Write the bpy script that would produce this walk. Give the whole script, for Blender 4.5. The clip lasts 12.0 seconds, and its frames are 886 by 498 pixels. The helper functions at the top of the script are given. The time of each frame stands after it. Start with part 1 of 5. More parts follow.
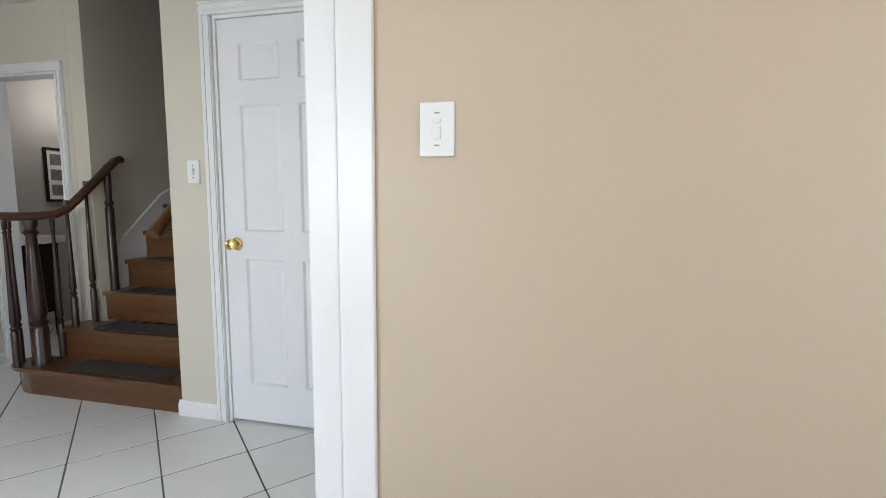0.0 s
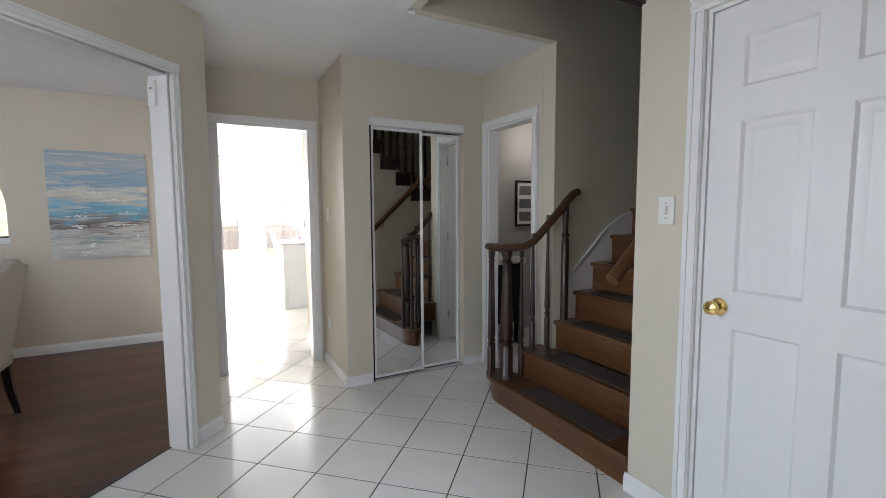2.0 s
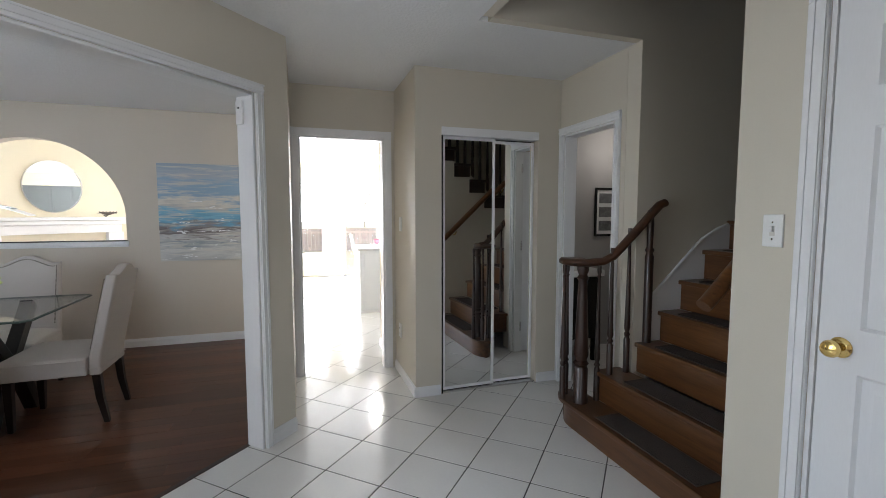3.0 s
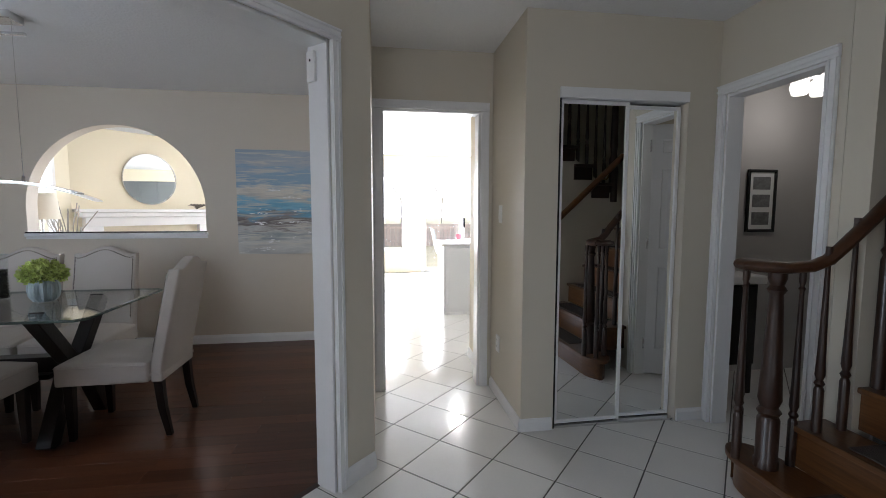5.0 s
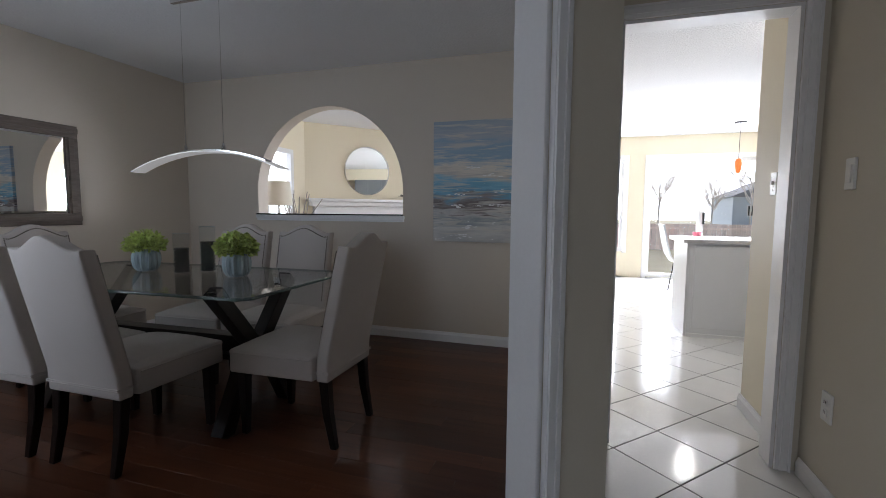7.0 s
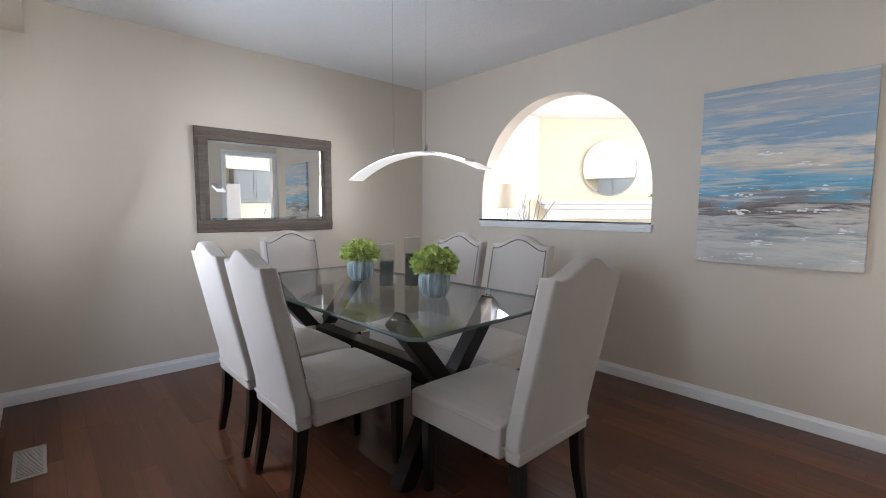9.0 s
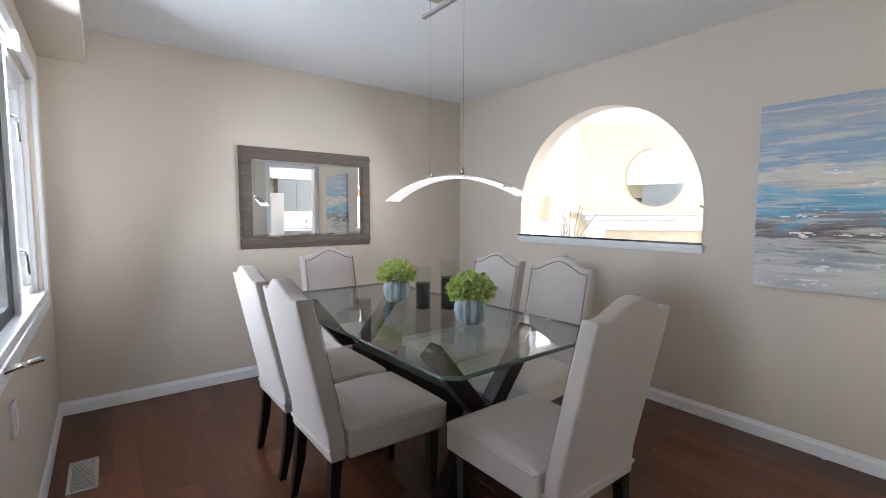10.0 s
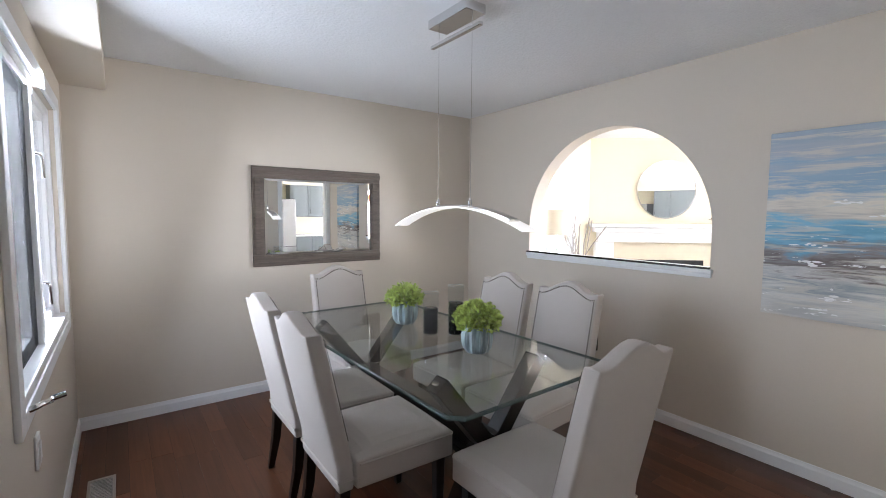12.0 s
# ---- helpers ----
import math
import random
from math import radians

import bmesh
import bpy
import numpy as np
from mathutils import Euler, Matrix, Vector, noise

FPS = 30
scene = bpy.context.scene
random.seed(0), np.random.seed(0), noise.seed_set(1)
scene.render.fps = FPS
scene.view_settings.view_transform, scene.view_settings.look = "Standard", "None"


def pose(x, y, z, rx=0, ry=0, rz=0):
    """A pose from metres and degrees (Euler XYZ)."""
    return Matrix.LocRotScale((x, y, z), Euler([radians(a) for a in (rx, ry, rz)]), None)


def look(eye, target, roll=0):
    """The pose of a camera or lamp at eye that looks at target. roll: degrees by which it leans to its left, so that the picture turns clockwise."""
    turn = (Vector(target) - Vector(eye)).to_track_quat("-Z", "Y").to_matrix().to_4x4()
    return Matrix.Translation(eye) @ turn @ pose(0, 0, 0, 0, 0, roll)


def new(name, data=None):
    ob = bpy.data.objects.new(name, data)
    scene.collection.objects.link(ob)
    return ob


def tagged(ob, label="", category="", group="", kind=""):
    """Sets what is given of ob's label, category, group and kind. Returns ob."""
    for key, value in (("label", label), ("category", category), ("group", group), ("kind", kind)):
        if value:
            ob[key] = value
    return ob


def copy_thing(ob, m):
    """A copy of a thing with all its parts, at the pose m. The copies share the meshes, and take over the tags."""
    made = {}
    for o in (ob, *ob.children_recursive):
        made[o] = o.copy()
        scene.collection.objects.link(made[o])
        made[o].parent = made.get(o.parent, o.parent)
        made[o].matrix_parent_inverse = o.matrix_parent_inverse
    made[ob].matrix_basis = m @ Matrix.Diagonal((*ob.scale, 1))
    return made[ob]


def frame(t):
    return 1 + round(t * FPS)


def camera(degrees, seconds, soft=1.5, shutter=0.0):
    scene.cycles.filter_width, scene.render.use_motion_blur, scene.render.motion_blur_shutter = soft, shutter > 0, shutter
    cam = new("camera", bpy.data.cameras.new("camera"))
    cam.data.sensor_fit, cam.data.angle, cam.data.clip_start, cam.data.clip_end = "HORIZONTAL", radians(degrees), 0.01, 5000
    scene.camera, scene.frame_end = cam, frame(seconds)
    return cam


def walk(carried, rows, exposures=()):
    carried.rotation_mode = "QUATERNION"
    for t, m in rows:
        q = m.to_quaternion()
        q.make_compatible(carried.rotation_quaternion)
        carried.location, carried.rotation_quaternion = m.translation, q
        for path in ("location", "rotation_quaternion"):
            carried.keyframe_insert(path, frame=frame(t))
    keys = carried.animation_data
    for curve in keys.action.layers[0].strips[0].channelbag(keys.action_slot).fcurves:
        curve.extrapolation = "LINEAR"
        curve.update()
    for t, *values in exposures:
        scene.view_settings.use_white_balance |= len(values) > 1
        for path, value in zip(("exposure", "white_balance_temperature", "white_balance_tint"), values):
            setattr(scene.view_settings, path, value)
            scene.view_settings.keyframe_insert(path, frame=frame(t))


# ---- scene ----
cam = camera(89.7, 12.0, soft=0.6)
PATH = [
    (0, (-1.935, 0.545, 1.17), (-2.364, 2.485, 0.957), 0.4),
    (0.5, (-2.133, 0.604, 1.137), (-3.029, 2.383, 0.95), 0.0),
    (1, (-2.272, 0.664, 1.176), (-3.569, 2.175, 0.993), -0.1),
    (1.5, (-2.378, 0.71, 1.244), (-3.957, 1.925, 1.07), -0.2),
    (2, (-2.46, 0.82, 1.314), (-4.223, 1.75, 1.143), -0.3),
    (2.5, (-2.497, 0.87, 1.352), (-4.351, 1.604, 1.191), -0.2),
    (3, (-2.516, 0.886, 1.37), (-4.411, 1.504, 1.213), -0.0),
    (5, (-3.206, 0.871, 1.308), (-5.177, 1.162, 1.136), 0.1),
    (5.5, (-3.445, 0.913, 1.269), (-5.434, 1.048, 1.101), 0.1),
    (6, (-3.658, 0.881, 1.223), (-5.65, 0.824, 1.054), 0.2),
    (6.5, (-3.915, 0.819, 1.178), (-5.885, 0.517, 1.014), 0.4),
    (7, (-4.112, 0.756, 1.137), (-6.015, 0.166, 0.969), 0.4),
    (7.5, (-4.346, 0.698, 1.12), (-6.126, -0.199, 0.956), 0.4),
    (9.5, (-4.781, 0.486, 1.233), (-6.033, -1.065, 1.063), 0.2),
    (10, (-4.788, 0.48, 1.286), (-5.998, -1.104, 1.128), 0.2),
    (10.5, (-4.803, 0.49, 1.333), (-5.988, -1.114, 1.175), 0.1),
    (11, (-4.789, 0.487, 1.366), (-5.971, -1.118, 1.211), 0.1),
    (11.5, (-4.775, 0.49, 1.402), (-5.959, -1.114, 1.244), 0.3),
    (12, (-4.785, 0.508, 1.429), (-5.958, -1.105, 1.273), 0.4),
]
EXPOSURE = [(0, 1.25, 6650, 10), (1, 1.3, 6450, 10), (2, 0.9, 6550, 11), (3, 0.65, 6500, 11), (5, 0.3, 6350, 12), (6, -0.1, 6300, 13), (7.7, -0.6, 6250, 14), (9.3, 1.15, 6350, 14), (12, 1.08, 6300, 14)]
walk(cam, [(t, look(eye, target, roll)) for t, eye, target, roll in PATH], EXPOSURE)

# ---- light ----
world = bpy.data.worlds.new("sky")
scene.world = world
world.use_nodes = True
wn = world.node_tree.nodes
sky = wn.new("ShaderNodeTexSky")
sky.sky_type = "NISHITA"
sky.sun_disc = False
sky.sun_elevation, sky.sun_rotation = radians(48), radians(-4)
world.node_tree.links.new(sky.outputs[0], wn["Background"].inputs[0])
wn["Background"].inputs[1].default_value = 0.15
sun = new("sun", bpy.data.lights.new("sun", "SUN"))
sun.data.energy, sun.data.angle, sun.data.color = 4.0, radians(0.6), (1, 0.96, 0.9)
sun.matrix_world = look((-0.5, 8, 9), (0, 0, 0))


def window_light(name, x, y, z, rx, ry, rz, w, h, power, color=(0.84, 0.89, 1.0)):
    ob = new(name, bpy.data.lights.new(name, "AREA"))
    ob.data.shape, ob.data.size, ob.data.size_y = "RECTANGLE", w, h
    ob.data.energy, ob.data.color = power, color
    ob.matrix_world = pose(x, y, z, rx, ry, rz)
    return ob


# an area light shines along its own -z
window_light("dining_window_light", -4.10, -1.95, 1.40, 0, 76, -44, 1.35, 1.45, 58, (0.77, 0.87, 1.0))
# added fill lamp that brightens the hall; no front window is known here
window_light("front_fill_light", -3.25, -1.45, 1.25, 90, 0, 0, 1.7, 1.8, 4)
window_light("living_window_light", 1.26, 0.2, 1.3, 0, 90, 0, 1.6, 2.2, 26)
window_light("patio_light", -12.75, 2.9, 1.1, 0, -90, -25, 2.0, 2.1, 215, (0.90, 0.94, 1.0))
window_light("breakfast_window_light", -12.75, 0.75, 1.3, 0, -90, 0, 1.5, 1.3, 120, (0.90, 0.94, 1.0))
window_light("family_window_light", -9.08, -3.42, 1.4, 90, 0, 0, 1.1, 1.2, 13)

# ---- materials ----
def surface(name, color, rough=0.5, metal=0.0, vary=0.06, scale=6.0, fine=120.0, bump=0.0, spec=0.5, coat=0.0, stretch=(1, 1, 1), rough_vary=0.08, fine_vary=0.03, per_object=0.0):
    m = bpy.data.materials.new(name)
    m.use_nodes = True
    n, l = m.node_tree.nodes, m.node_tree.links
    b = n["Principled BSDF"]
    b.inputs["Roughness"].default_value = rough
    b.inputs["Metallic"].default_value = metal
    b.inputs["Specular IOR Level"].default_value = spec
    b.inputs["Coat Weight"].default_value = coat
    b.inputs["Coat Roughness"].default_value = 0.12
    co = n.new("ShaderNodeTexCoord")
    mp = n.new("ShaderNodeMapping")
    mp.inputs["Scale"].default_value = stretch
    l.new(co.outputs["Object"], mp.inputs["Vector"])
    big, small = n.new("ShaderNodeTexNoise"), n.new("ShaderNodeTexNoise")
    for t, s, d in ((big, scale, 4), (small, fine, 3)):
        t.inputs["Scale"].default_value = s
        t.inputs["Detail"].default_value = d
        l.new(mp.outputs[0], t.inputs["Vector"])
    hsv = n.new("ShaderNodeHueSaturation")
    hsv.inputs["Color"].default_value = (*color, 1)
    a = n.new("ShaderNodeMath")
    a.operation = "MULTIPLY_ADD"
    a.inputs[1].default_value, a.inputs[2].default_value = 2 * vary, 1 - vary - fine_vary
    l.new(big.outputs["Fac"], a.inputs[0])
    c = n.new("ShaderNodeMath")
    c.operation = "MULTIPLY_ADD"
    c.inputs[1].default_value = 2 * fine_vary
    l.new(small.outputs["Fac"], c.inputs[0])
    l.new(a.outputs[0], c.inputs[2])
    last = c
    if per_object:
        info = n.new("ShaderNodeObjectInfo")
        d = n.new("ShaderNodeMath")
        d.operation = "MULTIPLY_ADD"
        d.inputs[1].default_value = per_object
        l.new(info.outputs["Random"], d.inputs[0])
        l.new(c.outputs[0], d.inputs[2])
        last = d
    l.new(last.outputs[0], hsv.inputs["Value"])
    l.new(hsv.outputs[0], b.inputs["Base Color"])
    r = n.new("ShaderNodeMath")
    r.operation = "MULTIPLY_ADD"
    r.inputs[1].default_value, r.inputs[2].default_value = 2 * rough_vary * rough, rough * (1 - rough_vary)
    l.new(big.outputs["Fac"], r.inputs[0])
    l.new(r.outputs[0], b.inputs["Roughness"])
    if bump:
        bp = n.new("ShaderNodeBump")
        bp.inputs["Strength"].default_value = 1.0
        bp.inputs["Distance"].default_value = bump
        l.new(small.outputs["Fac"], bp.inputs["Height"])
        l.new(bp.outputs[0], b.inputs["Normal"])
    return m


def glass(name, color=(1, 1, 1), least=0.03, most=1.0):
    """Clear sheet glass: light passes straight on, and the sheet mirrors more at a slant."""
    m = bpy.data.materials.new(name)
    m.use_nodes = True
    n, l = m.node_tree.nodes, m.node_tree.links
    n.remove(n["Principled BSDF"])
    clear, gloss, fr, mix = n.new("ShaderNodeBsdfTransparent"), n.new("ShaderNodeBsdfGlossy"), n.new("ShaderNodeLayerWeight"), n.new("ShaderNodeMixShader")
    clear.inputs[0].default_value = (*color, 1)
    gloss.inputs["Roughness"].default_value = 0.0
    fr.inputs["Blend"].default_value = 0.5
    p, k = n.new("ShaderNodeMath"), n.new("ShaderNodeMath")
    p.operation, k.operation = "POWER", "MULTIPLY_ADD"
    p.inputs[1].default_value = 5.0
    k.inputs[1].default_value, k.inputs[2].default_value = most - least, least
    l.new(fr.outputs["Facing"], p.inputs[0])
    l.new(p.outputs[0], k.inputs[0])
    l.new(k.outputs[0], mix.inputs[0])
    l.new(clear.outputs[0], mix.inputs[1])
    l.new(gloss.outputs[0], mix.inputs[2])
    l.new(mix.outputs[0], n["Material Output"].inputs["Surface"])
    return m


def glowing(name, color, power, base=(0.8, 0.8, 0.8)):
    m = bpy.data.materials.new(name)
    m.use_nodes = True
    b = m.node_tree.nodes["Principled BSDF"]
    b.inputs["Base Color"].default_value = (*base, 1)
    b.inputs["Emission Color"].default_value = (*color, 1)
    b.inputs["Emission Strength"].default_value = power
    return m


def wood(name, dark, light, rough=0.35, along=(1.2, 14, 14), per_object=0.25, coat=0.3, gap=0.4, relief=0.0006):
    """Grained wood: noise stretched along one axis of the thing."""
    m = bpy.data.materials.new(name)
    m.use_nodes = True
    n, l = m.node_tree.nodes, m.node_tree.links
    b = n["Principled BSDF"]
    co, mp, ad = n.new("ShaderNodeTexCoord"), n.new("ShaderNodeMapping"), n.new("ShaderNodeVectorMath")
    info = n.new("ShaderNodeObjectInfo")
    mp.inputs["Scale"].default_value = along
    ad.operation = "ADD"
    sc = n.new("ShaderNodeVectorMath")
    sc.operation = "SCALE"
    sc.inputs[0].default_value = (13, 7, 5)
    l.new(info.outputs["Random"], sc.inputs["Scale"])
    l.new(co.outputs["Object"], mp.inputs[0])
    l.new(mp.outputs[0], ad.inputs[0])
    l.new(sc.outputs[0], ad.inputs[1])
    t1, t2 = n.new("ShaderNodeTexNoise"), n.new("ShaderNodeTexNoise")
    for t, s, d in ((t1, 1.0, 6), (t2, 5.0, 8)):
        t.inputs["Scale"].default_value = s
        t.inputs["Detail"].default_value = d
        t.inputs["Distortion"].default_value = 0.6
        l.new(ad.outputs[0], t.inputs["Vector"])
    mx = n.new("ShaderNodeMix")
    mx.data_type = "FLOAT"
    mx.inputs[0].default_value = gap
    l.new(t1.outputs["Fac"], mx.inputs[2])
    l.new(t2.outputs["Fac"], mx.inputs[3])
    ramp = n.new("ShaderNodeValToRGB")
    ramp.color_ramp.elements[0].position, ramp.color_ramp.elements[1].position = 0.32, 0.68
    ramp.color_ramp.elements[0].color, ramp.color_ramp.elements[1].color = (*dark, 1), (*light, 1)
    l.new(mx.outputs[0], ramp.inputs[0])
    hsv = n.new("ShaderNodeHueSaturation")
    v = n.new("ShaderNodeMath")
    v.operation = "MULTIPLY_ADD"
    v.inputs[1].default_value, v.inputs[2].default_value = 2 * per_object, 1 - per_object
    l.new(info.outputs["Random"], v.inputs[0])
    l.new(v.outputs[0], hsv.inputs["Value"])
    l.new(ramp.outputs[0], hsv.inputs["Color"])
    l.new(hsv.outputs[0], b.inputs["Base Color"])
    b.inputs["Roughness"].default_value = rough
    b.inputs["Coat Weight"].default_value = coat
    b.inputs["Coat Roughness"].default_value = 0.1
    if relief:
        bp = n.new("ShaderNodeBump")
        bp.inputs["Distance"].default_value = relief
        l.new(t2.outputs["Fac"], bp.inputs["Height"])
        l.new(bp.outputs[0], b.inputs["Normal"])
    return m


M_WALL = surface("beige_wall_paint", (0.63, 0.58, 0.485), 0.6, vary=0.03, scale=1.5, fine=180, bump=0.0002, rough_vary=0.1)
M_TAN = surface("tan_wall_paint", (0.58, 0.475, 0.355), 0.5, vary=0.03, scale=1.5, fine=180, bump=0.0002)
M_DWALL = surface("greige_wall_paint", (0.63, 0.56, 0.47), 0.55, vary=0.03, scale=1.5, fine=180, bump=0.0002)
M_CREAM = surface("cream_wall_paint", (0.78, 0.71, 0.55), 0.6, vary=0.03, scale=1.5, fine=180, bump=0.0002)
M_GREYW = surface("grey_wall_paint", (0.44, 0.425, 0.41), 0.6, vary=0.03, scale=1.5, fine=180, bump=0.0002)
M_CEIL = surface("white_textured_ceiling", (0.80, 0.80, 0.80), 0.8, vary=0.02, scale=2, fine=60, bump=0.004)
M_TRIM = surface("white_trim_paint", (0.80, 0.80, 0.80), 0.32, vary=0.02, scale=4, fine=90)
M_DOOR = surface("white_door_paint", (0.80, 0.80, 0.81), 0.35, vary=0.02, scale=3, fine=200, stretch=(1, 1, 0.15))
M_TILE = surface("white_ceramic_tile", (0.76, 0.75, 0.72), 0.12, vary=0.05, scale=5, fine=60, bump=0.0002, per_object=0.03, rough_vary=0.3)
M_GROUT = surface("grey_grout", (0.10, 0.096, 0.092), 0.9, vary=0.15, scale=8, fine=200, bump=0.001)
M_PLANK = wood("reddish_hardwood_floor", (0.066, 0.023, 0.011), (0.108, 0.039, 0.019), rough=0.3, along=(26, 1.3, 26), per_object=0.34, coat=0.28, gap=0.25, relief=0)
M_PLANK.node_tree.nodes["Principled BSDF"].inputs["Specular IOR Level"].default_value = 0.2
M_OAK = wood("stained_oak_stair", (0.055, 0.020, 0.007), (0.155, 0.064, 0.021), rough=0.3, along=(1.8, 26, 26), per_object=0.12)
M_RAIL = wood("dark_stained_oak_rail", (0.014, 0.005, 0.003), (0.040, 0.014, 0.006), rough=0.4, along=(18, 18, 2.5), per_object=0.12)
M_HANDRAIL = wood("brown_oak_handrail", (0.030, 0.011, 0.005), (0.085, 0.032, 0.012), rough=0.38, along=(9, 2.5, 9), per_object=0.1)
M_ESPRESSO = wood("espresso_stained_wood", (0.005, 0.003, 0.0025), (0.014, 0.009, 0.007), rough=0.34, along=(16, 16, 2), per_object=0.1, coat=0.0)
M_ESPRESSO.node_tree.nodes["Principled BSDF"].inputs["Specular IOR Level"].default_value = 0.3
M_FABRIC = surface("beige_linen_upholstery", (0.49, 0.445, 0.405), 0.9, vary=0.05, scale=5, fine=450, bump=0.0012, spec=0.2, fine_vary=0.07)
M_PIPING = surface("grey_welt_fabric", (0.36, 0.33, 0.30), 0.9, vary=0.05, fine=400, bump=0.0005, spec=0.2)
M_NAIL = surface("antique_nail_trim", (0.10, 0.085, 0.07), 0.4, metal=0.8)
M_MAT = surface("dark_grey_stair_tread_carpet", (0.056, 0.044, 0.036), 0.95, vary=0.2, scale=20, fine=300, bump=0.003, fine_vary=0.2)
M_MIRROR = surface("silvered_mirror", (0.90, 0.92, 0.92), 0.0, metal=1.0, vary=0.0, fine_vary=0.0, rough_vary=0.0)
M_CHROME = surface("brushed_chrome", (0.72, 0.72, 0.72), 0.18, metal=1.0, vary=0.03)
M_BRASS = surface("polished_brass", (0.80, 0.58, 0.22), 0.12, metal=1.0, vary=0.05)
M_BLACK = surface("black_gloss", (0.010, 0.010, 0.010), 0.25, vary=0.1)
# near black for plank bed, fridge and toe kick; painted shade in closets
M_DARK = surface("near_black_and_painted_shade", (0.02, 0.02, 0.02), 0.8)
M_PLASTIC = surface("white_plastic", (0.80, 0.80, 0.78), 0.3, vary=0.01)
M_GLASS = glass("clear_glass")
M_VASE = glass("thin_vase_glass", (0.97, 0.98, 0.98), 0.015, 0.25)
M_TGLASS = glass("table_glass", (0.88, 0.90, 0.89), 0.055, 0.75)
M_EDGE = surface("polished_green_glass_edge", (0.06, 0.09, 0.08), 0.06, vary=0.1, spec=0.8)
M_FRAMEW = wood("weathered_brown_frame_wood", (0.075, 0.055, 0.043), (0.16, 0.125, 0.10), rough=0.55, along=(3, 30, 30), per_object=0.05, coat=0.0)


# ---- building blocks ----
def box(bm, x0, x1, y0, y1, z0, z1, m=None):
    vs = [bm.verts.new((x, y, z)) for z in (z0, z1) for y in (y0, y1) for x in (x0, x1)]
    if m is not None:
        for v in vs:
            v.co = m @ v.co
    for f in ((0, 2, 3, 1), (4, 5, 7, 6), (0, 1, 5, 4), (2, 6, 7, 3), (1, 3, 7, 5), (0, 4, 6, 2)):
        bm.faces.new([vs[i] for i in f])
    return vs


def boxes(*dims):
    bm = bmesh.new()
    for d in dims:
        box(bm, *d)
    return bm


def prism(bm, outline, h0, h1, axis="z", m=None):
    """Extrude a closed 2D outline along an axis between h0 and h1."""
    def at(a, b, h):
        v = {"z": (a, b, h), "y": (a, h, b), "x": (h, a, b)}[axis]
        return m @ Vector(v) if m is not None else Vector(v)
    lo = [bm.verts.new(at(a, b, h0)) for a, b in outline]
    hi = [bm.verts.new(at(a, b, h1)) for a, b in outline]
    k = len(outline)
    bm.faces.new(lo)
    bm.faces.new(hi)
    for i in range(k):
        bm.faces.new((lo[i], lo[(i + 1) % k], hi[(i + 1) % k], hi[i]))


def lathe(bm, profile, x=0, y=0, z=0, n=20, m=None, ring_shape=False):
    """Turn a profile of (radius, height) about a vertical axis; a ring closes on itself instead of being capped."""
    rings = []
    for r, h in profile:
        ring = []
        for i in range(n):
            a = 2 * math.pi * i / n
            v = Vector((x + r * math.cos(a), y + r * math.sin(a), z + h))
            ring.append(bm.verts.new(m @ v if m is not None else v))
        rings.append(ring)
    for a, b in zip(rings, rings[1:] + (rings[:1] if ring_shape else [])):
        for i in range(n):
            bm.faces.new((a[i], a[(i + 1) % n], b[(i + 1) % n], b[i]))
    if not ring_shape:
        for ring in (rings[0], rings[-1]):
            bm.faces.new(ring)


def tube(bm, points, r, n=10, flat=1.0):
    """A round bar along a polyline; flat squeezes its height."""
    pts = [Vector(p) for p in points]
    rings = []
    for i, p in enumerate(pts):
        d = (pts[min(i + 1, len(pts) - 1)] - pts[max(i - 1, 0)]).normalized()
        side = d.cross(Vector((0, 0, 1)))
        side = side.normalized() if side.length > 1e-4 else Vector((1, 0, 0))
        up = side.cross(d).normalized()
        rings.append([bm.verts.new(p + side * r * math.cos(2 * math.pi * k / n) + up * r * flat * math.sin(2 * math.pi * k / n)) for k in range(n)])
    for a, b in zip(rings, rings[1:]):
        for k in range(n):
            bm.faces.new((a[k], a[(k + 1) % n], b[(k + 1) % n], b[k]))
    bm.faces.new(rings[0])
    bm.faces.new(rings[-1])


def bevelled(bm, w, segments=2, sharp=30):
    bmesh.ops.recalc_face_normals(bm, faces=bm.faces)
    es = [e for e in bm.edges if len(e.link_faces) == 2 and e.calc_face_angle(0) > radians(sharp)]
    bmesh.ops.bevel(bm, geom=es, offset=w, segments=segments, profile=0.6, affect="EDGES", clamp_overlap=True)
    return bm


def mesh(name, bm, material, smooth=True):
    bmesh.ops.recalc_face_normals(bm, faces=bm.faces)
    me = bpy.data.meshes.new(name)
    bm.to_mesh(me)
    bm.free()
    me.materials.append(material)
    if smooth:
        me.polygons.foreach_set("use_smooth", [True] * len(me.polygons))
        me.set_sharp_from_angle(angle=radians(35))
        # broad faces between narrow bevels stay flat
        wide = [p.area / max(1e-6, *[(me.vertices[a].co - me.vertices[b].co).length for a, b in p.edge_keys]) for p in me.polygons]
        usual = sorted(wide)[len(wide) // 2]
        me.polygons.foreach_set("use_smooth", [w < 3.5 * usual and w < 0.08 and not (w > 0.012 and max(map(abs, p.normal)) > 0.9999) for w, p in zip(wide, me.polygons)])
    return me


def part(name, bm, material, parent, label="", m=None):
    ob = new(name, bm if isinstance(bm, bpy.types.Mesh) else mesh(name, bm, material))
    ob.parent = parent
    if m is not None:
        ob.matrix_basis = m
    return tagged(ob, label)


def thing(name, label, category, group="", m=None, kind=""):
    ob = new(name)
    ob.empty_display_size = 0.1
    if m is not None:
        ob.matrix_basis = m
    return tagged(ob, label, category, group, kind)


